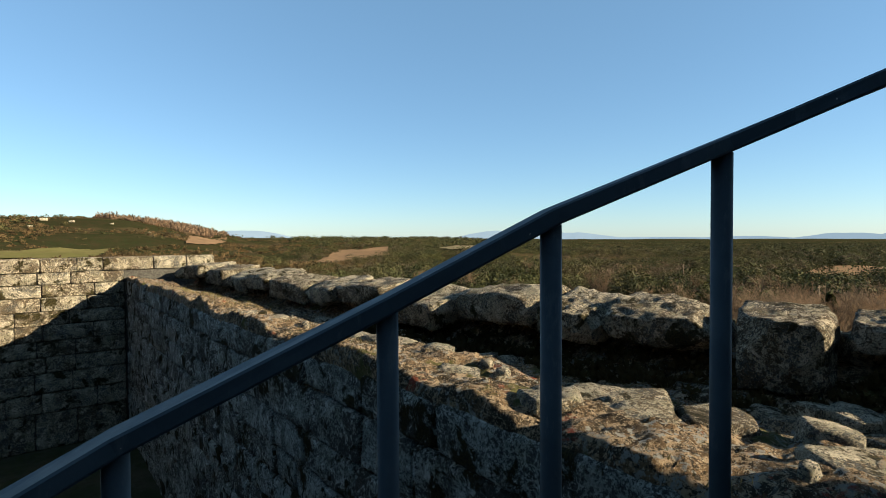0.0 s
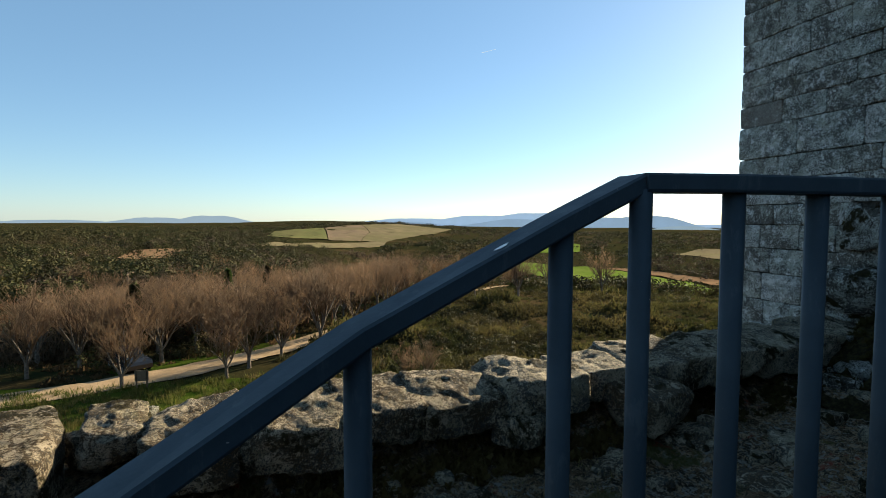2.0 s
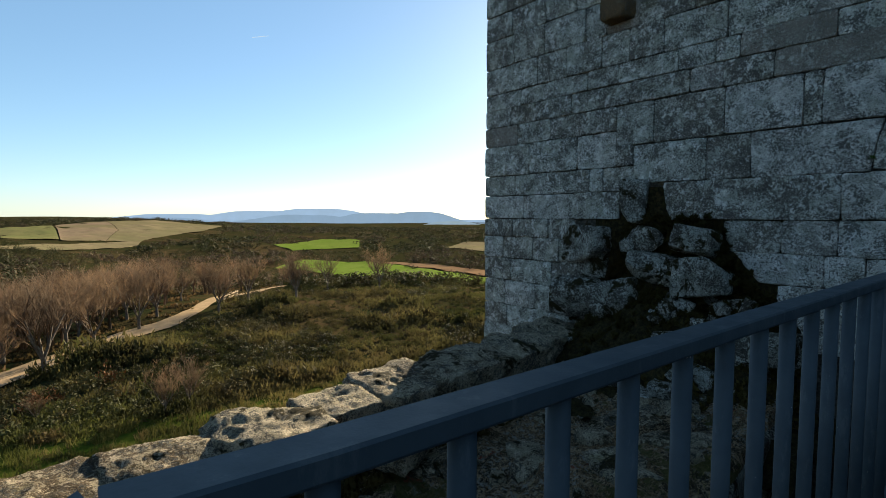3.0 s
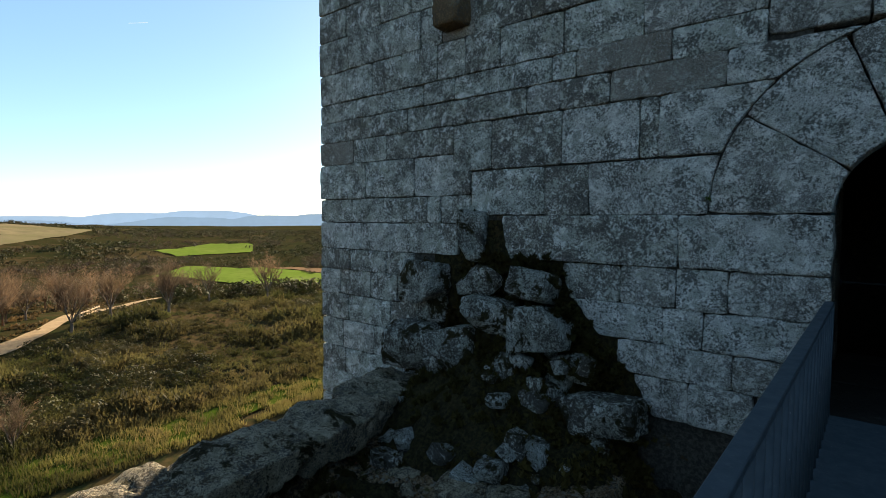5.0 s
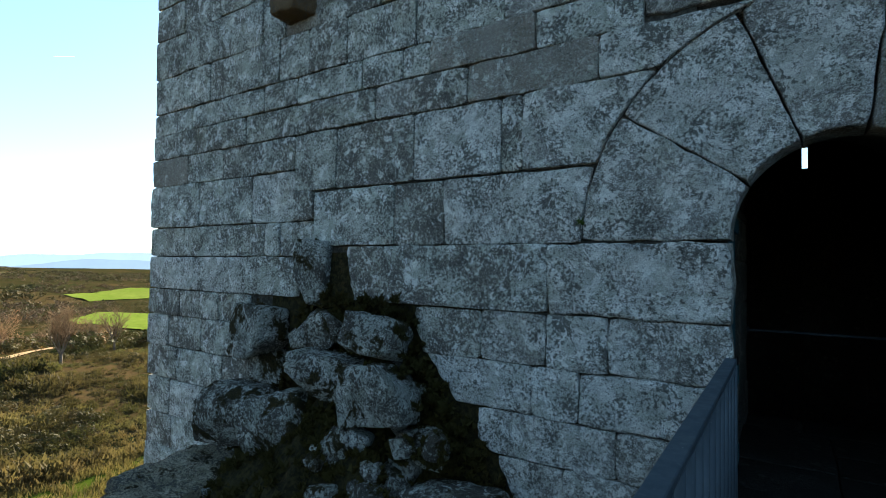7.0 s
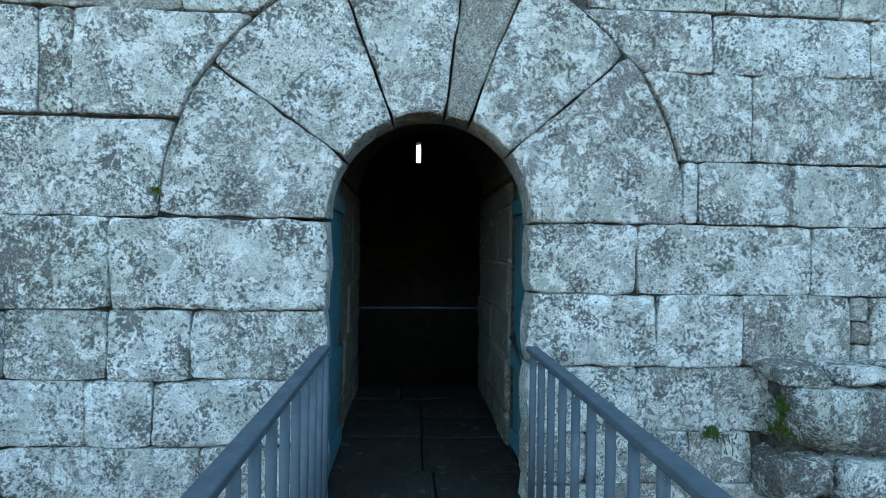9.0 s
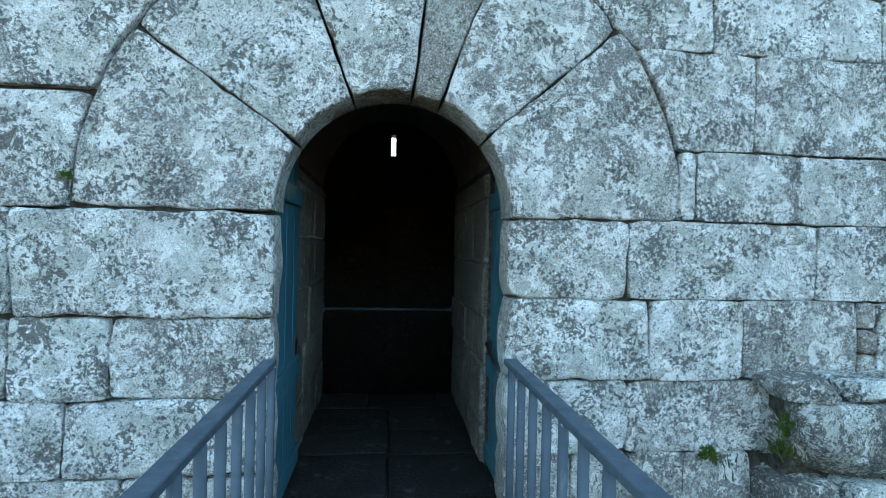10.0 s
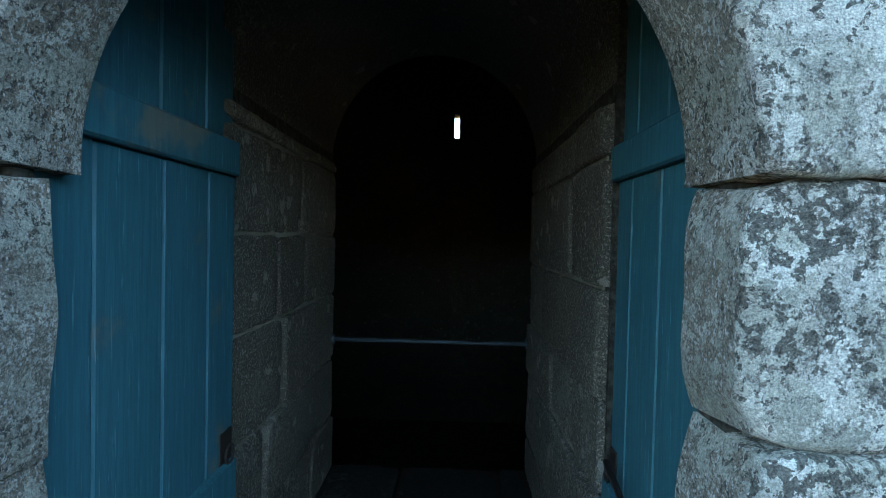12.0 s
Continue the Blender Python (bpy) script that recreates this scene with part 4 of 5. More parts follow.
# never in view; its height holds back skylight from the court
east = tagged(new("wall_east", bpy.data.meshes.new("wall_east")), "unseen wall added east of the court to cut skylight", "castle wall", kind="structure")
b = box_bm((11.0, -25, -10.5), (12.5, 0.2, 4.0))
b.to_mesh(east.data)
b.free()
east.data.materials.append(WALLSTONE)
court = tagged(new("floor_courtyard", bpy.data.meshes.new("floor_courtyard")), "earth and grass floor of the castle courtyard", "ground", kind="structure")
b = box_bm((-1.6, -24.9, -5.6), (11.2, 0.2, -5.2))
b.to_mesh(court.data)
b.free()
court.data.materials.append(YARD)

# ---- steel stair and footbridge ----
CX, CY, RO, RI = 1.43, -7.37, 2.075, 0.79      # axis of the curved flight, outer and inner rail
STEP, RISE = 0.1815, 0.168
RAIL = [(-0.032, -0.017), (0.032, -0.017), (0.0355, -0.012), (0.0355, 0.013), (0.031, 0.017), (-0.031, 0.017), (-0.0355, 0.013), (-0.0355, -0.012)]


# the upper balusters stand unevenly: angle, shift from the circle, height of the rail's underside
POSTS = [(0.149, -0.015, 0.904), (0.319, 0.024, 0.737), (0.509, -0.012, 0.567), (0.686, 0.016, 0.398), (0.855, 0.016, 0.252), (1.040, -0.04, 0.101), (1.199, -0.016, -0.066), (1.419, 0.026, -0.274)]
while len(POSTS) < 28:
    POSTS.append((POSTS[-1][0] + STEP, 0.0, POSTS[-1][2] - RISE))


def on_flight(radius, th, zz):
    return (CX - radius * math.cos(th), CY - radius * math.sin(th), zz)


stair = thing("steel_stair", "curved steel stair painted slate blue with a round-bar balustrade", "stair", at=(CX, CY, -5.2))
NT = 29
TH0 = 0.1486
for i in range(NT):
    t0, t1, zz = TH0 + (i - 0.5) * STEP, TH0 + (i + 0.5) * STEP + 0.01, -RISE * (i + 1)
    vs = []
    for zc in (zz, zz - 0.035):
        for rr in (RI - 0.03, RO + 0.02):
            for th in (t0, (t0 + t1) / 2, t1):
                vs.append(on_flight(rr, th, zc))
    fs = [(0, 1, 4, 3), (1, 2, 5, 4), (6, 9, 10, 7), (7, 10, 11, 8), (0, 6, 7, 1), (1, 7, 8, 2), (3, 4, 10, 9), (4, 5, 11, 10), (0, 3, 9, 6), (2, 8, 11, 5)]
    part_of("tread", mesh_from("tread", vs, fs, PAINT), stair)
for rr, nm in ((RO + 0.03, "outer_stringer"), (RI - 0.04, "inner_stringer")):
    pts = [on_flight(rr, TH0 + (i - 0.5) * STEP, -0.12 - RISE * i) for i in range(NT + 1)]
    part_of(nm, sweep_mesh(nm, pts, [(-0.006, -0.12), (0.006, -0.12), (0.006, 0.1), (-0.006, 0.1)], PAINT), stair)
for rr, nm in ((RO, "outer_handrail"), (RI, "inner_handrail")):
    pts = [on_flight(rr, 0.068, 0.99)] + [on_flight(rr + d, th, top + 0.015) for th, d, top in POSTS]
    part_of(nm, sweep_mesh(nm, pts, RAIL, PAINT), stair, "flat steel handrail with worn edges")
    for th, d, top in POSTS:
        part_of("baluster", tube_mesh("baluster", on_flight(rr + d, th, top - 1.08), on_flight(rr + d, th, top), 0.0215, PAINT), stair)

th = TH0 + 0.062
cx, cy, cz = on_flight(RO - 0.026, th, 0.917 - RISE * (th - TH0) / STEP + 0.02)
vs = []
for i in range(9):
    t = 2 * math.pi * i / 9
    a, b = 0.013 * math.cos(t) * (1 + 0.3 * math.sin(3 * t)), 0.006 * math.sin(t)
    px, py, pz = on_flight(RO - 0.026 + b, th + a / RO, 0)
    vs.append((px, py, cz - a / RO * RISE / STEP))
CHIP = Mat("bare_primer", 0.7).done((0.8, 0.79, 0.77))
part_of("paint_chip", mesh_from("paint_chip", vs, [tuple(range(9))], CHIP), stair, "pale spot where the paint has chipped")

bridge = thing("steel_footbridge", "steel footbridge painted slate blue leading level to the tower door", "footbridge", at=(0, -3.75, -0.2))
part("deck", box_bm((-0.66, -7.5, -0.04), (0.68, -0.03, -0.005)), PAINT, bridge, "steel deck plate")
for x in (-0.68, 0.68):
    part("edge_beam", box_bm((x - 0.03, -7.55, -0.26), (x + 0.03, -0.02, -0.045), 0.004), PAINT, bridge)
for x, xe in ((-0.62, -0.64), (0.645, 0.645)):
    pts = [(x - 0.012 if x < 0 else x, -7.51, 0.99), (x, -7.3, 0.992), (xe, -0.05, 1.0)]
    part_of("handrail", sweep_mesh("handrail", pts, RAIL, PAINT), bridge, "flat steel handrail with worn edges")
    y = -7.51
    while y < -0.05:
        part_of("baluster", tube_mesh("baluster", (x, y, -0.1), (x, y, 0.978), 0.0205, PAINT), bridge)
        y += 0.206
for x in (-0.6, 0.6):
    part_of("column", tube_mesh("column", (x, -7.3, -5.2), (x, -7.3, -0.2), 0.06, PAINT), bridge)

# ---- land ----
OX, OY = -3.0, -8.0


def heading(x, y):
    """Degrees left of the tower's normal."""
    return math.degrees(math.atan2(-(x - OX), y - OY))


def land(x, y):
    r = math.hypot(x - OX, y - OY)
    a = heading(x, y)
    if a < -90:
        a += 360
    w = smooth(78, 100, a)
    low = -10 - 3.0 * smooth(60, 120, r) - 14 * smooth(95, 190, r) + 4 * smooth(500, 900, r) + 17 * smooth(900, 2600, r)
    low += 17 * math.exp(-((a - 83) / 13) ** 2) * smooth(330, 700, r) * (1 - smooth(1100, 1700, r))
    high = -10 - 4 * smooth(35, 85, r) + 10.5 * smooth(110, 800, r) + 4 * smooth(800, 2500, r)
    high += 25 * smooth(161, 176, a) * (1 - smooth(205, 230, a)) * smooth(200, 640, r)
    low -= 45 * smooth(700, 2600, r) * (1 - smooth(70, 90, a))
    high -= 14 * smooth(700, 2600, r) + 16 * smooth(220, 800, r) * (1 - smooth(124, 146, a)) * smooth(90, 98, a) + 6 * smooth(300, 800, r) * (1 - smooth(90, 98, a))
    zz = lerp(low, high, w)
    n = Vector((x, y, 0))
    zz += 2.4 * noise.noise(n * 0.02) * smooth(100, 170, r) * w * (1 - smooth(500, 900, r))
    zz += 0.8 * noise.noise(n * 0.07) * smooth(28, 50, r) + lerp(2.2, 3.6, w) * noise.noise(n * 0.011) * smooth(80, 250, r) + 5 * noise.noise(n * 0.0025) * smooth(400, 1200, r)
    return zz


vs, fs = [], []
NR, NG = 110, 300
radii = [0.0] + [8 * (4700 / 8) ** (i / (NR - 1)) for i in range(NR)]
for r in radii:
    for g in range(NG):
        t = 2 * math.pi * g / NG
        x, y = OX + r * math.cos(t), OY + r * math.sin(t)
        vs.append((x, y, land(x, y)))
for i in range(NR):
    for g in range(NG):
        k, q = i * NG + g, i * NG + (g + 1) % NG
        fs.append((k, q, q + NG, k + NG) if i else (k, q + NG, k + NG))
ground = new("ground", mesh_from("ground", vs, fs, GROUND, True))
tagged(ground, "rolling heath of brown and olive scrub reaching the horizon", "ground", kind="structure")


def sheet(name, centre, along, across, turn, material, label, category, lift=0.25, n=18, ragged=0.12):
    """A patch of land draped over the ground with an uneven edge."""
    c, s = math.cos(radians(turn)), math.sin(radians(turn))
    vs, fs = [], []
    for j in range(n + 1):
        for i in range(n + 1):
            u, v = i / n * 2 - 1, j / n * 2 - 1
            k = 1 + ragged * noise.noise(Vector((u * 2.2 + centre[0], v * 2.2, 1)))
            p, q = u * along / 2 * k, v * across / 2 * k
            x, y = centre[0] + p * c - q * s, centre[1] + p * s + q * c
            vs.append((x, y, land(x, y) + lift))
    for j in range(n):
        for i in range(n):
            k = j * (n + 1) + i
            fs.append((k, k + 1, k + n + 2, k + n + 1))
    return tagged(new(name, mesh_from(name, vs, fs, material, True)), label, category, kind="structure")


def ahead(a, r):
    """The place at a heading and distance from the castle."""
    return (OX - r * math.sin(radians(a)), OY + r * math.cos(radians(a)))


# the sandy track and the grass strip under the wall
TRACK = [(-33, -36), (-37.2, -23), (-40.2, -16), (-44.6, -11.2), (-49.3, -7.0), (-54.2, -2.0), (-60.4, 3.6), (-68, 8.6), (-79, 13.8), (-92, 26), (-118, 56), (-146, 90)]


def ribbon(name, pts, width, material, label, category, lift):
    vs, fs = [], []
    fine = []
    for (a, b), (c, d) in zip(pts, pts[1:]):
        for i in range(6):
            fine.append((lerp(a, c, i / 6), lerp(b, d, i / 6)))
    for i, (x, y) in enumerate(fine):
        x2, y2 = fine[min(i + 1, len(fine) - 1)]
        x1, y1 = fine[max(i - 1, 0)]
        d = Vector((x2 - x1, y2 - y1)).normalized()
        for k in (-1, -0.5, 0, 0.5, 1):
            w = width / 2 * k * lerp(1, 0.55, smooth(-2, 10, y)) * (1 + 0.2 * noise.noise(Vector((i * 0.5, k, 2))))
            px, py = x - d.y * w, y + d.x * w
            vs.append((px, py, land(px, py) + lift))
    for i in range(len(fine) - 1):
        for k in range(4):
            q = i * 5 + k
            fs.append((q, q + 1, q + 6, q + 5))
    return tagged(new(name, mesh_from(name, vs, fs, material, True)), label, category, kind="structure")


ribbon("road", TRACK, 3.3, SAND, "pale sandy track through the heath below the castle", "track", 0.12)
ribbon("verge", [(-26, -40), (-29, -20), (-30, -6), (-29.5, 4), (-30.5, 12), (-31, 22), (-33, 34)], 5.4, GRASS, "strip of rough short grass under the castle wall", "grass", 0.1)
sheet("clearing", (-33.2, -19), 26, 9.5, 84, GRASS, "rough grass between the track and the castle wall", "grass", 0.07)
sheet("clearing", (-45, -14.5), 16, 4, -52, GRASS, "grassy verge with fallen leaves beside the track", "grass", 0.08)
# corners of each field as heading, distance
FIELDS = [
    (((69, 285), (66, 345), (57, 312), (44, 215), (42, 120), (49, 150), (56, 205)), GREENFIELD, "bright green crop field in the valley"),
    (((58.5, 322), (52, 308), (43, 252), (43, 220), (57, 314)), PLOUGHED, "brown ploughed strip beside the crop"),
    (((69, 470), (64, 590), (60, 575), (60, 450), (67, 425)), GREENFIELD, "bright green crop field beyond a hedge"),
    (((51, 450), (48.5, 545), (44, 540), (44, 380)), STUBBLE, "ochre stubble field by the woods"),
    (((94, 460), (93, 640), (88, 690), (87.5, 465)), MEADOW, "green pasture on a low rise"),
    (((87.4, 460), (87.8, 690), (84, 740), (83, 560), (84, 475)), PINKFIELD, "pinkish bare field on a low rise"),
    (((83.94, 478), (82.94, 560), (83.94, 742), (80, 800), (73, 780), (76, 600), (81.5, 480)), STUBBLE, "pale stubble field on a low rise"),
    (((95.5, 300), (93, 375), (81, 492), (81.5, 452), (89, 370)), STUBBLE, "ochre stubble strip below the rise"),
    (((158, 262), (154, 400), (148.5, 455), (148.5, 340), (154, 300)), PLOUGHED, "bare reddish clearing in the scrub"),
    (((143, 395), (141, 510), (134.5, 520), (137, 380)), PINKFIELD, "bare reddish clearing in the scrub"),
    (((107.5, 215), (106, 262), (101.5, 272), (101.5, 218)), PLOUGHED, "bare reddish clearing in the scrub"),
    (((169, 370), (168.5, 500), (165, 590), (165.5, 470), (167, 385)), PLOUGHED, "bare reddish clearing in the scrub"),
    (((186, 310), (186, 338), (175, 348), (177, 310)), PASTURE, "pale grass meadow behind the wall")]


def inside(x, y, corners):
    hit = False
    for (x0, y0), (x1, y1) in zip(corners, corners[1:] + corners[:1]):
        if (y0 > y) != (y1 > y) and x < (x1 - x0) * (y - y0) / (y1 - y0) + x0:
            hit = not hit
    return hit


def field(corners, material, label):
    """A field draped over the ground, its border slightly wavy."""
    ring = []
    for (a0, r0), (a1, r1) in zip(corners, corners[1:] + corners[:1]):
        for i in range(8):
            a, r = lerp(a0, a1, i / 8), lerp(r0, r1, i / 8)
            r *= 1 + 0.012 * noise.noise(Vector((a * 1.7, r * 0.03, 3)))
            ring.append(ahead(a, r))
    cx, cy = sum(p[0] for p in ring) / len(ring), sum(p[1] for p in ring) / len(ring)
    vs, fs, m, n = [(cx, cy, land(cx, cy) + 0.5)], [], len(ring), 12
    for k in range(1, n + 1):
        for x, y in ring:
            px, py = lerp(cx, x, k / n), lerp(cy, y, k / n)
            vs.append((px, py, land(px, py) + 0.5))
    for i in range(m):
        j = (i + 1) % m
        fs.append((0, 1 + i, 1 + j))
        for k in range(n - 1):
            fs.append((1 + k * m + i, 1 + (k + 1) * m + i, 1 + (k + 1) * m + j, 1 + k * m + j))
    return tagged(new("field", mesh_from("field", vs, fs, material, True)), label, "field", kind="structure")


for corners, mat, label in FIELDS:
    field(list(corners), mat, label)
OUTLINES = [[ahead(a, r) for a, r in corners] for corners, mat, label in FIELDS]


# far hills, distance haze painted in as pale blue colour and emission
def ridge(a0, a1, r, floor, bumps, seed, colour, label, haze_glow=0.3):
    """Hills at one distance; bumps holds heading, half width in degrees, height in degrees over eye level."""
    m = Mat("haze_tinted_hill", 1.0, shift=False)
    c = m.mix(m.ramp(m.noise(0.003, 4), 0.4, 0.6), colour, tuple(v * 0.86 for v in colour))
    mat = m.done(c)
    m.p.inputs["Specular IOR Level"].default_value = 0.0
    # emission lifts the hills towards the haze colour
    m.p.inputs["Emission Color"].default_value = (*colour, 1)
    m.p.inputs["Emission Strength"].default_value = haze_glow
    vs, fs = [], []
    n = int((a1 - a0) * 4)
    for i in range(n + 1):
        a = lerp(a0, a1, i / n)
        up = floor
        for b, w, h in bumps:
            up = max(up, floor + (h - floor) * smooth(1.0, 0.15, abs(a - b) / w))
        up += 0.05 * noise.noise(Vector((a * 0.5, seed, 0))) + 0.03 * noise.noise(Vector((a * 1.7, seed, 4)))
        x, y = ahead(a, r)
        xb, yb = ahead(a, r + 200)
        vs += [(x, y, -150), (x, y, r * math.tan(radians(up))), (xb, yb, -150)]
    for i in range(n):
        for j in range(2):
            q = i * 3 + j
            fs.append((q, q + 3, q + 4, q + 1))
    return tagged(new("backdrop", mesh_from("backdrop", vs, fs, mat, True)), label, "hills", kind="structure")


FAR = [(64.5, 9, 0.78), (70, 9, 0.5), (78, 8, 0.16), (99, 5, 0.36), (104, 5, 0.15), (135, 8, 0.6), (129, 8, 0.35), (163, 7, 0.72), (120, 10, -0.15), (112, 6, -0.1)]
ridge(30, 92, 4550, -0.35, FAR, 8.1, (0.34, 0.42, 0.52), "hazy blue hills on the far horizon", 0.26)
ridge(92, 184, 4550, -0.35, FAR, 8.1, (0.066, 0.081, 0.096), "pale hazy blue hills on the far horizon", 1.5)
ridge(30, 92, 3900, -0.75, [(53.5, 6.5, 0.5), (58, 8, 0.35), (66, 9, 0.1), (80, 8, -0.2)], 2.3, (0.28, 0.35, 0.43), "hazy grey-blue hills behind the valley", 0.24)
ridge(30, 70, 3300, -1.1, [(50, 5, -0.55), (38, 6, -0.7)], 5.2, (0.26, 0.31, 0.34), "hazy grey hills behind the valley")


# ---- plants ----
def triangles(name, v, material):
    """A mesh of loose triangles, three rows of v to each."""
    me = bpy.data.meshes.new(name)
    m = len(v) // 3
    me.vertices.add(3 * m)
    me.vertices.foreach_set("co", v.astype(np.float32).ravel())
    me.loops.add(3 * m)
    me.loops.foreach_set("vertex_index", np.arange(3 * m, dtype=np.int32))
    me.polygons.add(m)
    me.polygons.foreach_set("loop_start", np.arange(0, 3 * m, 3, dtype=np.int32))
    me.materials.append(material)
    me.update()
    me.validate()
    return me


def clumps(name, spots, leaves, leaf, material, label, category, upright=0.5, dome=0.9, seed=1, kind="stuff", slim=0.42):
    """Bushes as domes of many small leaves; spots holds x, y, z, size."""
    g = np.random.default_rng(seed)
    spots = np.array(spots, dtype=float)
    n = len(spots)
    if n == 0:
        return None
    d = g.normal(size=(n, leaves, 3))
    d[:, :, 2] = np.abs(d[:, :, 2]) * 0.9 + 0.05
    d /= np.linalg.norm(d, axis=2, keepdims=True)
    rad = g.uniform(0.45, 1.0, (n, leaves, 1)) * g.uniform(0.8, 1.2, (n, leaves, 1))
    lump = 1 + 0.35 * np.sin(d[:, :, :1] * 5 + g.uniform(0, 6, (n, 1, 1))) * np.cos(d[:, :, 1:2] * 4 + g.uniform(0, 6, (n, 1, 1)))
    size = spots[:, None, 3:4]
    p = d * rad * lump * size * np.array([0.62, 0.62, dome])
    c = spots[:, None, :3] + p
    up = d * (1 - upright) + np.array([0, 0, upright]) + g.normal(scale=0.35, size=d.shape)
    up /= np.linalg.norm(up, axis=2, keepdims=True)
    side = np.cross(up, g.normal(size=d.shape))
    side /= np.linalg.norm(side, axis=2, keepdims=True) + 1e-9
    ll = leaf * size * g.uniform(0.6, 1.3, (n, leaves, 1))
    a = c - side * ll * slim - up * ll * 0.4
    b = c + side * ll * slim - up * ll * 0.4
    e = c + up * ll * 0.75
    v = np.stack([a, b, e], axis=2).reshape(-1, 3)
    return tagged(new(name, triangles(name, v, material)), label, category, kind=kind)


def crowns(name, spots, lobes, leaves, leaf, material, label, category, seed, tall=0.8):
    """Rounded crowns, each of several leafy lobes; spots holds x, y, z, size."""
    g = np.random.default_rng(seed)
    spots = np.array(spots, dtype=float)
    n = len(spots)
    mid = g.normal(size=(n, lobes, 3)) * np.array([0.3, 0.3, 0.2]) + np.array([0, 0, 0.45])
    big = g.uniform(0.24, 0.42, (n, lobes, 1))
    which = g.integers(0, lobes, (n, leaves))
    rows = np.arange(n)[:, None]
    d = g.normal(size=(n, leaves, 3))
    d[:, :, 2] += 0.35
    d /= np.linalg.norm(d, axis=2, keepdims=True)
    p = mid[rows, which] + d * big[rows, which] * g.uniform(0.78, 1.08, (n, leaves, 1))
    size = spots[:, None, 3:4]
    c = spots[:, None, :3] + p * size * np.array([1, 1, tall])
    up = np.cross(d, g.normal(size=d.shape)) + d * g.uniform(-0.15, 0.25, (n, leaves, 1))
    up /= np.linalg.norm(up, axis=2, keepdims=True)
    side = np.cross(up, d + g.normal(scale=0.15, size=d.shape))
    side /= np.linalg.norm(side, axis=2, keepdims=True) + 1e-9
    ll = leaf * size * g.uniform(0.6, 1.3, (n, leaves, 1))
    v = np.stack([c - side * ll * 0.5 - up * ll * 0.4, c + side * ll * 0.5 - up * ll * 0.4, c + up * ll * 0.6], axis=2).reshape(-1, 3)
    return tagged(new(name, triangles(name, v, material)), label, category, kind="stuff")


def on_track(x, y, margin):
    for (a, b), (c, d) in zip(TRACK, TRACK[1:]):
        k = max(0, min(1, ((x - a) * (c - a) + (y - b) * (d - b)) / ((c - a) ** 2 + (d - b) ** 2)))
        if math.hypot(x - a - k * (c - a), y - b - k * (d - b)) < margin:
            return True
    return False


def track_side(x, y):
    """Positive beyond the track, seen from the castle."""
    for (a, b), (c, d) in zip(TRACK, TRACK[1:]):
        if b <= y <= d:
            return (a + (c - a) * (y - b) / (d - b)) - x
    return -1 if y > 90 else 1


def in_field(x, y):
    """Inside a field, or hiding it from the castle close in front of it."""
    r = math.hypot(x - OX, y - OY)
    k = 1 + 34 / max(r, 1)
    px, py = OX + (x - OX) * k, OY + (y - OY) * k
    return any(inside(x, y, c) or inside(px, py, c) for c in OUTLINES)


def spots(count, a0, a1, r0, r1, lo, hi, test, seed, power=1.0, sink=0.1):
    g = random.Random(seed)
    out = []
    for i in range(count):
        a = g.uniform(a0, a1)
        r = r0 * (r1 / r0) ** (g.random() ** power)
        x, y = ahead(a, r)
        if test(x, y, a, r, g):
            s = g.uniform(lo, hi)
            out.append((x, y, land(x, y) - s * sink, s))
    return out


def patchy(x, y, f, cut, k=0.0):
    return noise.noise(Vector((x * f, y * f, k))) > cut


near = lambda x, y, a, r, g: x < -32.6 and (y > -8.5 + 3 * noise.noise(Vector((x * 0.3, y * 0.3, 8))) or x < -44) and not on_track(x, y, 2.2) and track_side(x, y) < 0 and patchy(x, y, 0.09, -0.55)
heath = [(x, y, zz, s * (0.6 + 1.7 * max(0, noise.noise(Vector((x * 0.16, y * 0.16, 5)))))) for x, y, zz, s in spots(14000, 25, 110, 28, 125, 0.5, 1.25, near, 3)]
g = random.Random(44)
for i in range(700):
    y = g.uniform(-14, 40)
    x = -31.4 - max(0, y) * 0.05 - abs(g.gauss(0, 1.6))
    heath.append((x, y, land(x, y) - 0.05, g.uniform(0.35, 0.95)))
clumps("heath_near", heath, 76, 0.24, HEATH, "knee-high olive heath and broom below the wall", "heath", 0.55, 0.8, 1, slim=0.22)
crowns("gorse_near", spots(1500, 25, 110, 28, 120, 0.9, 1.7, lambda x, y, a, r, g: near(x, y, a, r, g) and patchy(x, y, 0.07, 0.02, 5), 4), 5, 170, 0.09, GORSE, "dark green gorse bushes among the heath", "gorse", 2, 0.85)
far_side = lambda x, y, a, r, g: not in_field(x, y) and not on_track(x, y, 4) and (track_side(x, y) < 0 or y > 24 or r > 130) and patchy(x, y, 0.03, -0.25, 2)
crowns("scrub_middle", spots(5200, 30, 100, 90, 420, 1.6, 4.4, far_side, 5), 4, 80, 0.11, PINE, "dark scrub and hedges in the valley", "scrub", 3, 0.75)


def in_rust(x, y, a, r):
    return 100 < a < 138 and 55 < r < 112


def on_slope(f, cut, k, thin=1.0):
    """Patches of the slopes beyond the trees, clear of fields."""
    return lambda x, y, a, r, g: not in_field(x, y) and patchy(x, y, f, cut, k) and (not in_rust(x, y, a, r) or g.random() < 0.3) and g.random() < thin and (a < 158 or r < 150 or g.random() < 0.25)


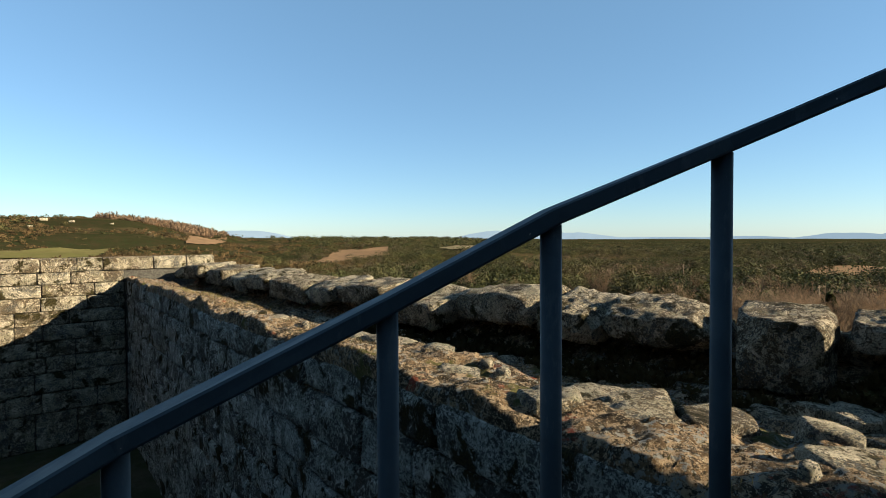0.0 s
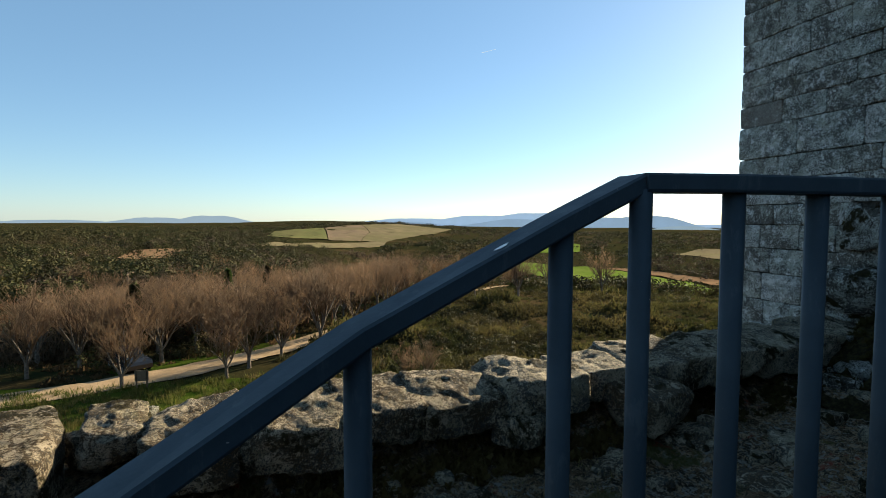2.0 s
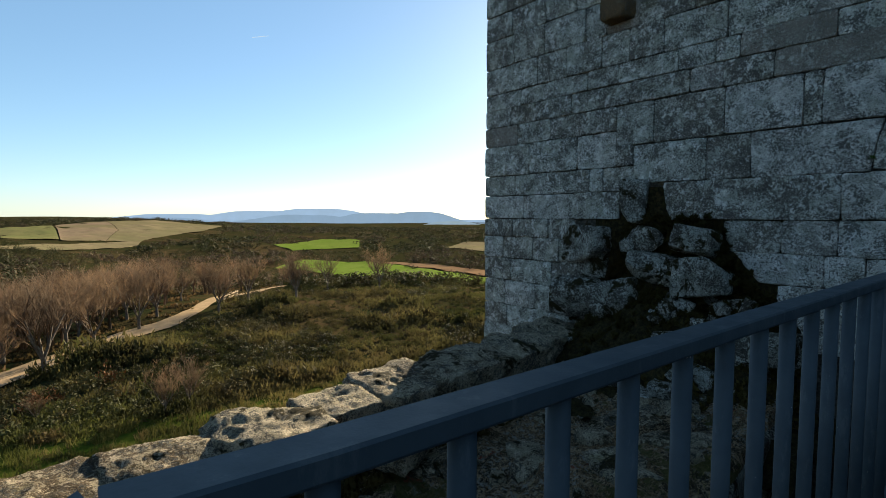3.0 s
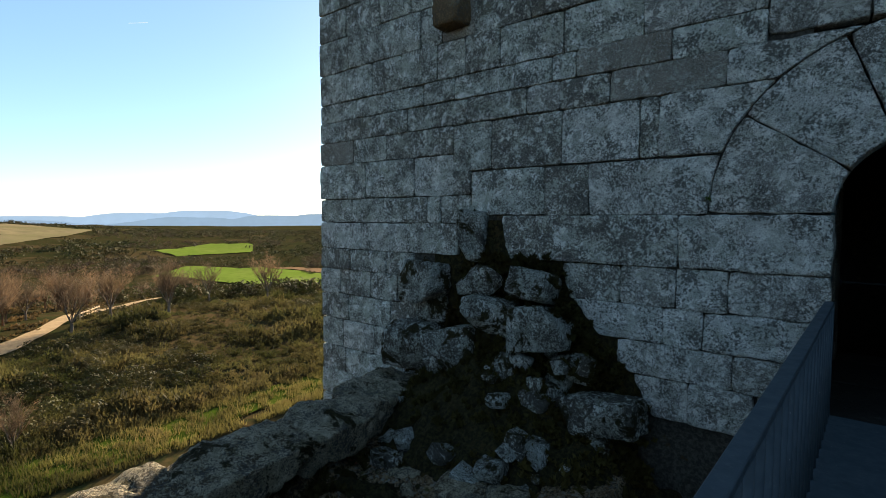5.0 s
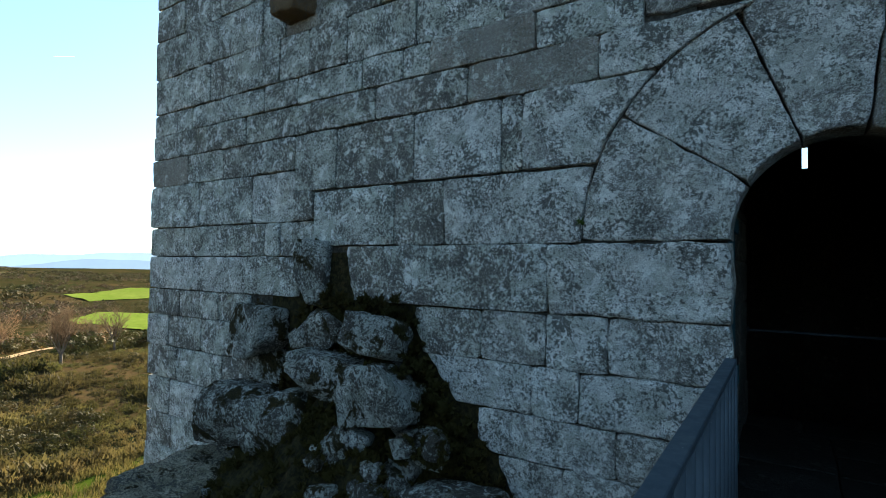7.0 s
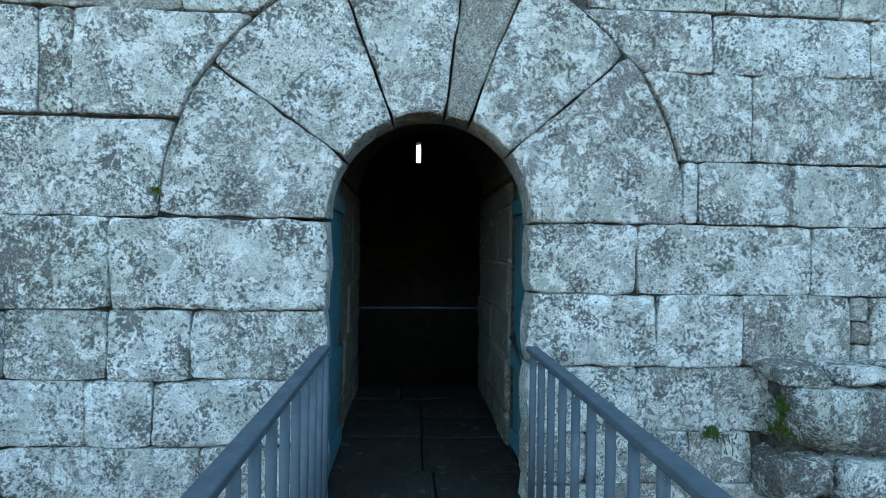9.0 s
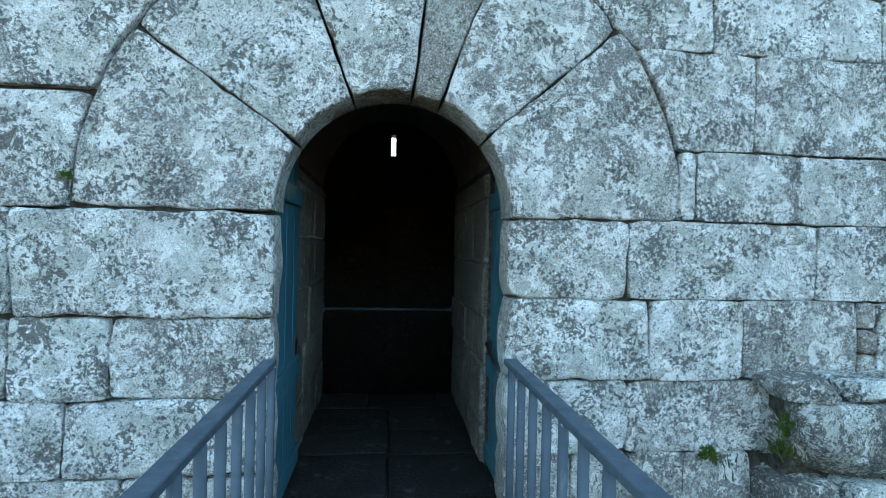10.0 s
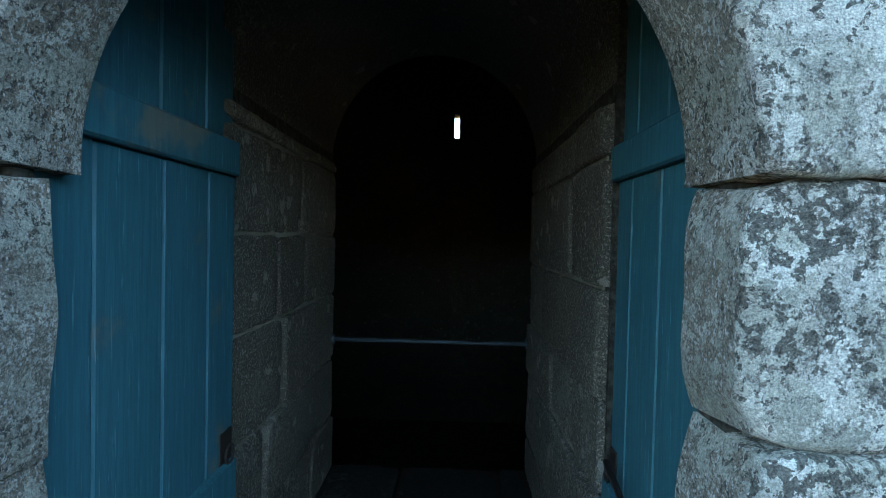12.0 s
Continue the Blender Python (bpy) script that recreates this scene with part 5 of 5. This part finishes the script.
crowns("scrub_slope", spots(5600, 88, 186, 62, 420, 1.0, 2.6, on_slope(0.02, -0.25, 7), 6), 3, 96, 0.105, PINE, "dense green scrub covering the slopes", "scrub", 4, 0.8)
crowns("scrub_far", spots(10000, 30, 186, 380, 2600, 5.0, 12.0, lambda x, y, a, r, g: not in_field(x, y) and patchy(x, y, 0.006, -0.3, 9) and (a < 158 or g.random() < 0.15), 7, 0.75), 4, 60, 0.13, GORSE, "far woods and scrub on the plain", "woods", 5, 0.5)
crowns("tree_clumps", spots(2300, 88, 162, 115, 700, 4.0, 9.5, on_slope(0.013, -0.1, 41), 71), 7, 330, 0.06, GORSE, "dark green rounded trees on the slopes", "trees", 72, 0.7)
crowns("olive_clumps", spots(1200, 88, 170, 100, 700, 3.0, 7.0, on_slope(0.017, -0.05, 57), 75), 5, 240, 0.065, HEATH, "olive green trees among the darker ones", "trees", 76, 0.75)
crowns("brown_clumps", spots(1700, 88, 172, 80, 600, 2.8, 6.5, on_slope(0.016, -0.08, 47), 73), 5, 240, 0.065, DULLWOOD, "brown leafless thickets among the green clumps", "thickets", 74, 0.8)
crowns("dark_bushes", spots(2600, 88, 160, 75, 520, 2.2, 4.6, on_slope(0.03, 0.08, 31), 33), 4, 200, 0.075, GORSE, "dark green bushes standing out of the scrub", "bushes", 34, 0.85)
crowns("brown_woods", spots(7000, 42, 100, 180, 1500, 2.2, 5.5, lambda x, y, a, r, g: not in_field(x, y) and patchy(x, y, 0.011, 0.0, 4), 17), 4, 44, 0.16, DULLWOOD, "belts of leafless brown woodland in the valley", "woods", 15, 0.9)
crowns("rust_scrub", spots(650, 96, 142, 56, 120, 0.9, 2.4, lambda x, y, a, r, g: patchy(x, y, 0.05, 0.0, 3), 8), 4, 170, 0.075, RUST, "rust-brown oak scrub with withered leaves", "scrub", 6, 0.8)
crowns("brown_thicket", spots(420, 94, 146, 52, 125, 1.8, 4.2, lambda x, y, a, r, g: track_side(x, y) > 4 and patchy(x, y, 0.045, -0.1, 63), 64), 5, 220, 0.065, DULLWOOD, "rounded leafless brown bushes in the hollow", "thickets", 65, 0.9)
crowns("near_scrub", spots(330, 92, 132, 40, 75, 0.8, 2.0, lambda x, y, a, r, g: track_side(x, y) > 4 and patchy(x, y, 0.12, -0.1, 13), 28), 4, 200, 0.09, PINE, "green and brown shrubs beneath the bare trees", "scrub", 26, 0.9)
clumps("bare_scrub", spots(420, 92, 150, 48, 140, 1.5, 3.4, lambda x, y, a, r, g: track_side(x, y) > 4 and patchy(x, y, 0.04, 0.0, 13), 18), 170, 0.26, TWIG, "leafless grey-brown thicket among the scrub", "scrub", 0.7, 1.0, 16, slim=0.07)
clumps("brown_heath", spots(7000, 150, 186, 170, 700, 1.2, 3.2, lambda x, y, a, r, g: not in_field(x, y) and patchy(x, y, 0.012, -0.2, 6), 23), 22, 0.42, BROWN, "brown heather and bracken over the hillside", "heath", 0.4, 0.55, 22)
clumps("crest_trees", spots(700, 165, 182, 560, 720, 3.0, 6.0, lambda x, y, a, r, g: a < 176, 19), 40, 0.35, TWIG, "row of leafless trees along the hill crest", "trees", 0.8, 1.2, 17)
for k, (a, r, s) in enumerate(((178, 520, 9), (180, 540, 12), (175, 500, 6), (172, 470, 5), (181, 470, 7), (169, 430, 4))):
    x, y = ahead(a, r)
    tagged(new("rock_outcrop", rock_mesh("rock_outcrop", (s * 0.5, s * 0.4, s * 0.2), WALLSTONE, k * 3.7 + 5, 0.6, 0.12, 3)), "pale granite outcrop on the far brown hillside", "rock", "hillside outcrops").location = (x, y, land(x, y) + s * 0.1)
clumps("rust_bush", [(x, y, land(x, y), k) for x, y, k in ((-37.6, -7.3, 1.1), (-38.3, -6.4, 0.8), (-40.9, -3.5, 1.2), (-36.6, -8.2, 0.8), (-33.4, 4.5, 0.7))], 160, 0.16, RUST, "small bushes with withered red-brown leaves", "bush", 0.4, 1.0, 7)


MOSSLEAF = leaf_material("moss_leaves", (0.055, 0.046, 0.014), (0.075, 0.062, 0.018), (0.07, 0.045, 0.018))
# moss at the parapet foot, its dark colour also deepening the shade there
g = random.Random(43)
feet = []
for i in range(1500):
    y = g.uniform(-16, -1.5)
    x = x_out(y) + g.uniform(0.65, 1.4)
    feet.append((x, y, walk_height(x, y) - 0.02, g.uniform(0.05, 0.14)))
clumps("parapet_moss", feet, 40, 0.42, MOSSLEAF, "dark moss along the foot of the parapet stones", "moss", 0.3, 0.8, 24)
clumps("moss", MOSS_TUFTS, 42, 0.48, MOSSLEAF, "dark brown-green moss hanging on the broken stones", "moss", 0.2, 0.8, 21)


def grass_blades(name, zone, count, lo, hi, material, label, seed):
    g = random.Random(seed)
    vs, fs = [], []
    for i in range(count):
        x, y, zz = zone(g)
        ln, a = g.uniform(lo, hi), g.uniform(0, 6.3)
        w = ln * 0.07 + 0.002
        dx, dy = math.cos(a), math.sin(a)
        k = len(vs)
        b = g.uniform(0.1, 0.7) * ln
        c = g.uniform(0, 6.3)
        vs += [(x - dx * w, y - dy * w, zz), (x + dx * w, y + dy * w, zz), (x + math.cos(c) * b, y + math.sin(c) * b, zz + ln)]
        fs.append((k, k + 1, k + 2))
    return tagged(new(name, mesh_from(name, vs, fs, material)), label, "grass", kind="stuff")


def verge_zone(g):
    while True:
        y = g.uniform(-30, 34)
        x = -29.9 - max(0, y) * 0.05 + g.uniform(-3.4 - 4.2 * smooth(-7, -10, y), 3.2)
        if noise.noise(Vector((x * 0.9, y * 0.9, 2))) + 0.5 * noise.noise(Vector((x * 2.5, y * 2.5, 5))) > g.uniform(-0.35, 0.25):
            return x, y, land(x, y) + 0.02


grass_blades("verge_grass", verge_zone, 70000, 0.14, 0.45, BLADE, "rough grass growing under the wall", 11)


def walk_zone(g):
    while True:
        y = g.uniform(-22, -0.5)
        k = g.random()
        x = lerp(x_out(y) + 1.2, x_in(y) - 0.05, k)
        if noise.noise(Vector((x * 0.9, y * 0.9, 6))) > 0.12:
            return x, y, walk_height(x, y) - 0.01


grass_blades("walk_grass", walk_zone, 4200, 0.02, 0.065, DRYGRASS, "dry grass and moss tufts between the stones", 12)


def weed_zone(g):
    cx, cz = g.choice([(2.24, 0.62), (2.22, 0.48), (1.82, 0.45), (2.9, 0.36), (3.1, 0.34), (2.45, 0.1)])
    return cx + g.gauss(0, 0.05), -0.16 - abs(g.gauss(0, 0.05)), cz + g.gauss(0, 0.06)


clumps("weeds", [(2.25, -0.14, 0.6, 0.13), (2.23, -0.12, 0.48, 0.11), (1.82, -0.06, 0.44, 0.08), (3.0, -0.2, 0.38, 0.15), (3.2, -0.2, 0.35, 0.14), (2.33, -0.15, 0.2, 0.1), (-1.66, -0.02, 1.93, 0.05)],
       90, 0.3, FERN, "small green weeds growing in the joints", "weeds", 0.4, 1.0, 8)
grass_blades("joint_grass", weed_zone, 130, 0.03, 0.09, BLADE, "grass blades growing out of the ruined stones", 13)


# ---- bare trees ----
def tree_parts(seed, height, spread=1.0):
    g = random.Random(seed)
    tv, tf, cv, cf = [], [], [], []

    def limb(p, d, ln, r, level):
        steps = 3 if level < 2 else 2
        for s in range(steps):
            q = p + d * (ln / steps)
            r2 = r * 0.8
            v2, f2 = tube_data(p, q, r, r2, 6 if level < 2 else 3)
            tgt_v, tgt_f = (tv, tf) if level < 2 else (cv, cf)
            tgt_f += [tuple(i + len(tgt_v) for i in f) for f in f2]
            tgt_v += v2
            p, r = q, r2
            d = (d + Vector((g.gauss(0, 0.12), g.gauss(0, 0.12), g.gauss(0.05, 0.08)))).normalized()
            if level < 4 and (s > 0 or level > 0):
                for _ in range(2 if level < 3 else 3):
                    az = g.uniform(0, 6.283)
                    out = Vector((math.cos(az), math.sin(az), g.uniform(0.2, 0.9))) * spread
                    nd = (d * 0.8 + out * 0.75).normalized()
                    if level < 3:
                        limb(p, nd, ln * g.uniform(0.5, 0.72), r * 0.7, level + 1)
                    else:
                        twig(p, nd, ln * g.uniform(0.5, 1.0))
        for _ in range(3):
            twig(p, (d + Vector((g.gauss(0, 0.4), g.gauss(0, 0.4), g.gauss(0, 0.3)))).normalized(), ln * 0.6)

    def twig(p, d, ln):
        e = (d + Vector((g.gauss(0, 0.35), g.gauss(0, 0.35), g.gauss(0.1, 0.3)))).normalized()
        s = e.orthogonal().normalized() * 0.012
        k = len(cv)
        cv.extend([p - s, p + s, p + e * ln])
        cf.append((k, k + 1, k + 2))

    trunk = height * 0.17
    v2, f2 = tube_data(Vector((0, 0, -0.3)), Vector((0, 0, trunk)), height * 0.026, height * 0.02, 8)
    tf += f2
    tv += v2
    for i in range(5):
        az = i * 1.257 + g.uniform(-0.4, 0.4)
        limb(Vector((0, 0, trunk * g.uniform(0.8, 1.0))), Vector((math.cos(az) * 0.55 * spread, math.sin(az) * 0.55 * spread, 1)).normalized(), height * g.uniform(0.33, 0.43), height * 0.013, 1)
    return (tv, tf), (cv, cf)


kinds = []
for k, (hh, sp) in enumerate(((5.4, 1.0), (6.2, 0.85), (5.8, 1.1), (6.8, 0.8))):
    (tv, tf), (cv, cf) = tree_parts(20 + k, hh, spread=sp)
    tree = thing("bare_tree", "leafless grey-brown tree with a spreading twiggy crown", "tree", "trees along the track")
    part_of("trunk", mesh_from("trunk", tv, tf, BARK, True), tree)
    part_of("crown", mesh_from("crown", cv, cf, TWIG), tree)
    kinds.append(tree)
places = [(-37.3, -13.3), (-39.9, -12.1), (-42.1, -9.9), (-45.3, -6.8), (-37.1, -19.6), (-41.2, -20.5), (-52.1, -3.3), (-58.6, 1.0), (-46.4, -15.4), (-48.6, -14.2), (-43.5, -18.8), (-53.5, -9.2), (-57.0, -6.2), (-52.0, -13.8), (-60.5, -3.8), (-66.5, 1.0), (-72.0, 5.0), (-47.5, -20.0), (-57.0, -12.0), (-62.0, -8.6), (-78, 9.0),
          (-75.4, 39.4), (-89.8, 30.5), (-66, 20.5), (-96, 36), (-84, 34), (-64.5, 10.2), (-70, 15.5), (-50.5, -11.6), (-56.2, -5.0), (-65.5, 3.8), (-49.8, -17.5), (-59.5, -9.5),
          (-44, -24.5), (-50, -25), (-47, -28.5), (-54, -23), (-42, -27), (-58, -27), (-63, -19), (-53, -30), (-68, -12)]
places += [ahead(a, r) for a, r in ((104, 78), (109, 92), (114, 74), (119, 84), (123, 68), (127, 96), (131, 82), (136, 104), (141, 118), (117, 118), (111, 130), (146, 128), (125, 140), (134, 150))]
for k, (x, y) in enumerate(places):
    ob = kinds[k] if k < 4 else copy_thing(kinds[k % 4], Matrix())
    ob.matrix_basis = pose(x, y, land(x, y), 0, 0, rnd.uniform(0, 360)) @ Matrix.Scale(rnd.uniform(0.95, 1.2), 4)

# the denser plantation behind, as one mass of bare stems and twigs
g = random.Random(77)
small = []
for k in range(3):
    (tv, tf), (cv, cf) = tree_parts(60 + k, 6.0, spread=0.7)
    keep = [f for i, f in enumerate(cf) if i % 3 == 0]
    allv = [tuple(v) for v in tv] + [tuple(v) for v in cv]
    small.append((np.array(allv, dtype=np.float32), tf, [tuple(i + len(tv) for i in f) for f in keep]))
vs_all, fs_all, base = [], [], 0
count = 0
while count < 260:
    a, r = g.uniform(58, 112), 48 * (150 / 48) ** g.random()
    x, y = ahead(a, r)
    if track_side(x, y) < 3.0 or (y > 26 and r < 120) or on_track(x, y, 4):
        continue
    v, f1, f2 = small[count % 3]
    t, s = g.uniform(0, 6.283), g.uniform(0.75, 1.1)
    c, sn = math.cos(t) * s, math.sin(t) * s
    w = np.stack([v[:, 0] * c - v[:, 1] * sn + x, v[:, 0] * sn + v[:, 1] * c + y, v[:, 2] * s + land(x, y)], axis=1)
    vs_all.append(w)
    fs_all += [tuple(i + base for i in f) for f in f2] + [tuple(i + base for i in f) for f in f1]
    base += len(v)
    count += 1
grove = mesh_from("plantation", np.concatenate(vs_all).tolist(), fs_all, TWIG)
tagged(new("plantation", grove), "dense plantation of leafless brown trees", "trees", kind="stuff")
clumps("leaf_litter", spots(2600, 58, 116, 38, 130, 0.4, 1.1, lambda x, y, a, r, g: track_side(x, y) > 2.5, 31), 24, 0.33, BROWN, "low brown undergrowth beneath the trees", "undergrowth", 0.4, 0.5, 9)


def conifer(x, y, hh, wd, material, label):
    ob = thing("conifer", label, "tree", at=(x, y, land(x, y)))
    part_of("trunk", mesh_from("trunk", *tube_data((x, y, land(x, y) - 0.2), (x, y, land(x, y) + hh), 0.12, 0.03, 8), BARK), ob)
    g = np.random.default_rng(int(hh * 100))
    n = 1500
    k = g.uniform(0.12, 1, n) ** 0.8
    rr = (1 - k) * wd * g.uniform(0.4, 1.0, n) + 0.05
    t = g.uniform(0, 6.283, n)
    c = np.stack([x + rr * np.cos(t), y + rr * np.sin(t), land(x, y) + k * hh], axis=1)
    d = g.normal(size=(n, 3)) * 0.2
    e = np.stack([np.cos(t), np.sin(t), np.full(n, 0.2)], axis=1) * 0.35
    v = np.stack([c - d, c + d, c + e], axis=1).reshape(-1, 3)
    part_of("crown", mesh_from("crown", v.tolist(), [(3 * i, 3 * i + 1, 3 * i + 2) for i in range(n)], material), ob)
    return ob


conifer(-50.7, -22.6, 6.0, 1.7, GORSE, "dark green conifer among the bare trees")
conifer(-72.8, -12.8, 7.2, 1.4, GORSE, "dark green conifer among the bare trees")
conifer(-77.3, -18.4, 7.4, 1.4, FERN, "yellow-green young tree among the bare trees")
for k, (x, y, s) in enumerate(((-32.3, -1.7, 0.56), (-32.7, -0.3, 0.5), (-35.2, -7.4, 0.35))):
    ob = copy_thing(kinds[k % 4], Matrix())
    ob.matrix_basis = pose(x, y, land(x, y), 0, 0, k * 70) @ Matrix.Scale(s, 4)


# ---- things by the track ----
def parked_car(x, y, turn):
    zz = land(x, y) + 0.12
    car = thing("parked_car", "dark hatchback car parked under the trees", "car", at=(x, y, zz))
    body = Mat("dark_car_paint", 0.25, 0.3).done((0.02, 0.022, 0.026))
    glass = Mat("car_glass", 0.08).done((0.02, 0.025, 0.03))
    rubber = Mat("tyre_rubber", 0.9).done((0.02, 0.02, 0.02))
    steel = Mat("wheel_rim", 0.35, 0.9).done((0.4, 0.4, 0.42))
    m = pose(x, y, zz, 0, 0, turn)

    def loft(name, outline, half, inset, material):
        vs, fs = [], []
        for s, k in ((-1, 0), (1, 0)):
            for px, pz in outline:
                tuck = inset if pz > 0.85 else 0
                vs.append(m @ Vector((px, s * (half - tuck), pz)))
        n = len(outline)
        fs += [tuple(range(n)), tuple(range(n, 2 * n))[::-1]]
        for i in range(n):
            j = (i + 1) % n
            fs.append((i, n + i, n + j, j))
        return part_of(name, mesh_from(name, vs, fs, material), car)

    loft("body", [(-2.0, 0.3), (2.0, 0.3), (2.05, 0.6), (1.9, 0.8), (1.0, 0.92), (-1.85, 0.95), (-2.05, 0.7)], 0.86, 0.03, body)
    loft("cabin", [(1.05, 0.9), (0.4, 1.4), (-1.3, 1.42), (-1.9, 0.94)], 0.8, 0.12, glass)
    loft("roof", [(0.4, 1.41), (0.2, 1.46), (-1.1, 1.47), (-1.32, 1.43)], 0.76, 0.08, body)
    for sx in (-1.25, 1.3):
        for sy in (-0.8, 0.8):
            p, q = m @ Vector((sx, sy - 0.1, 0.32)), m @ Vector((sx, sy + 0.1, 0.32))
            wheel = part_of("wheel", mesh_from("wheel", *tube_data(p, q, 0.32, 0.32, 16, True), rubber), car)
            p, q = m @ Vector((sx, sy * 1.14 - 0.01, 0.32)), m @ Vector((sx, sy * 1.14 + 0.01, 0.32))
            rim = part_of("rim", mesh_from("rim", *tube_data(p, q, 0.19, 0.19, 12, True), steel), wheel)
            rim.matrix_parent_inverse = Matrix()


parked_car(-42.1, -20.6, 35)
sign = thing("info_board", "small wooden information board beside the track", "board", at=(-36.6, -18.3, land(-36.6, -18.3)))
zz = land(-36.6, -18.3)
POST = soil_material("weathered_timber", (0.16, 0.12, 0.08), (0.11, 0.085, 0.06), 5)
part("panel", box_bm((-36.65, -18.7, zz + 0.55), (-36.58, -17.9, zz + 1.25), 0.01), POST, sign)
for dy in (-18.6, -18.0):
    part("post", box_bm((-36.66, dy - 0.04, zz - 0.2), (-36.58, dy + 0.04, zz + 1.3), 0.01), POST, sign)
FENCE = soil_material("pale_fence_timber", (0.55, 0.42, 0.28), (0.45, 0.33, 0.22), 4)
fence = thing("timber_fence", "low pale timber rail fence along the track", "fence", at=(-76, 15, land(-76, 15)))
for i in range(8):
    x, y = -72 - i * 1.15, 12.9 + i * 0.62
    zz = land(x, y)
    part("post", box_bm((x - 0.08, y - 0.08, zz - 0.2), (x + 0.08, y + 0.08, zz + 1.0), 0.01), FENCE, fence)
for hh in (0.45, 0.85):
    p, q = (-72, 12.9, land(-72, 12.9) + hh), (-80.05, 17.24, land(-80.05, 17.24) + hh)
    part_of("rail", mesh_from("rail", *tube_data(p, q, 0.09, 0.09, 8, True), FENCE), fence)
for k, (a, r) in enumerate(((107, 92), (118, 150))):
    x, y = ahead(a, r)
    pole = thing("utility_pole", "slender grey wooden utility pole in the scrub", "pole", at=(x, y, land(x, y)))
    part_of("post", tube_mesh("post", (x, y, land(x, y) - 0.5), (x, y, land(x, y) + 6.5), 0.1, POST), pole)
    part("cross_arm", box_bm((x - 0.6, y - 0.05, land(x, y) + 6.1), (x + 0.6, y + 0.05, land(x, y) + 6.2)), POST, pole)
# vapour trail high in the sky, its emission standing in for sunlight
vapour = Mat("vapour", 1.0)
vapour.p.inputs["Emission Color"].default_value = (0.85, 0.93, 1.0, 1)
vapour.p.inputs["Emission Strength"].default_value = 0.2
vapour = vapour.done((0.35, 0.37, 0.4))
vs = [(-2985, 1120, 1024), (-2985, 1120, 1026.5), (-3000, 1034, 1000), (-3000, 1034, 1003)]
tagged(new("vapour_trail", mesh_from("vapour_trail", vs, [(0, 1, 3, 2)], vapour)), "thin white vapour trail in the blue sky", "trail", kind="structure")
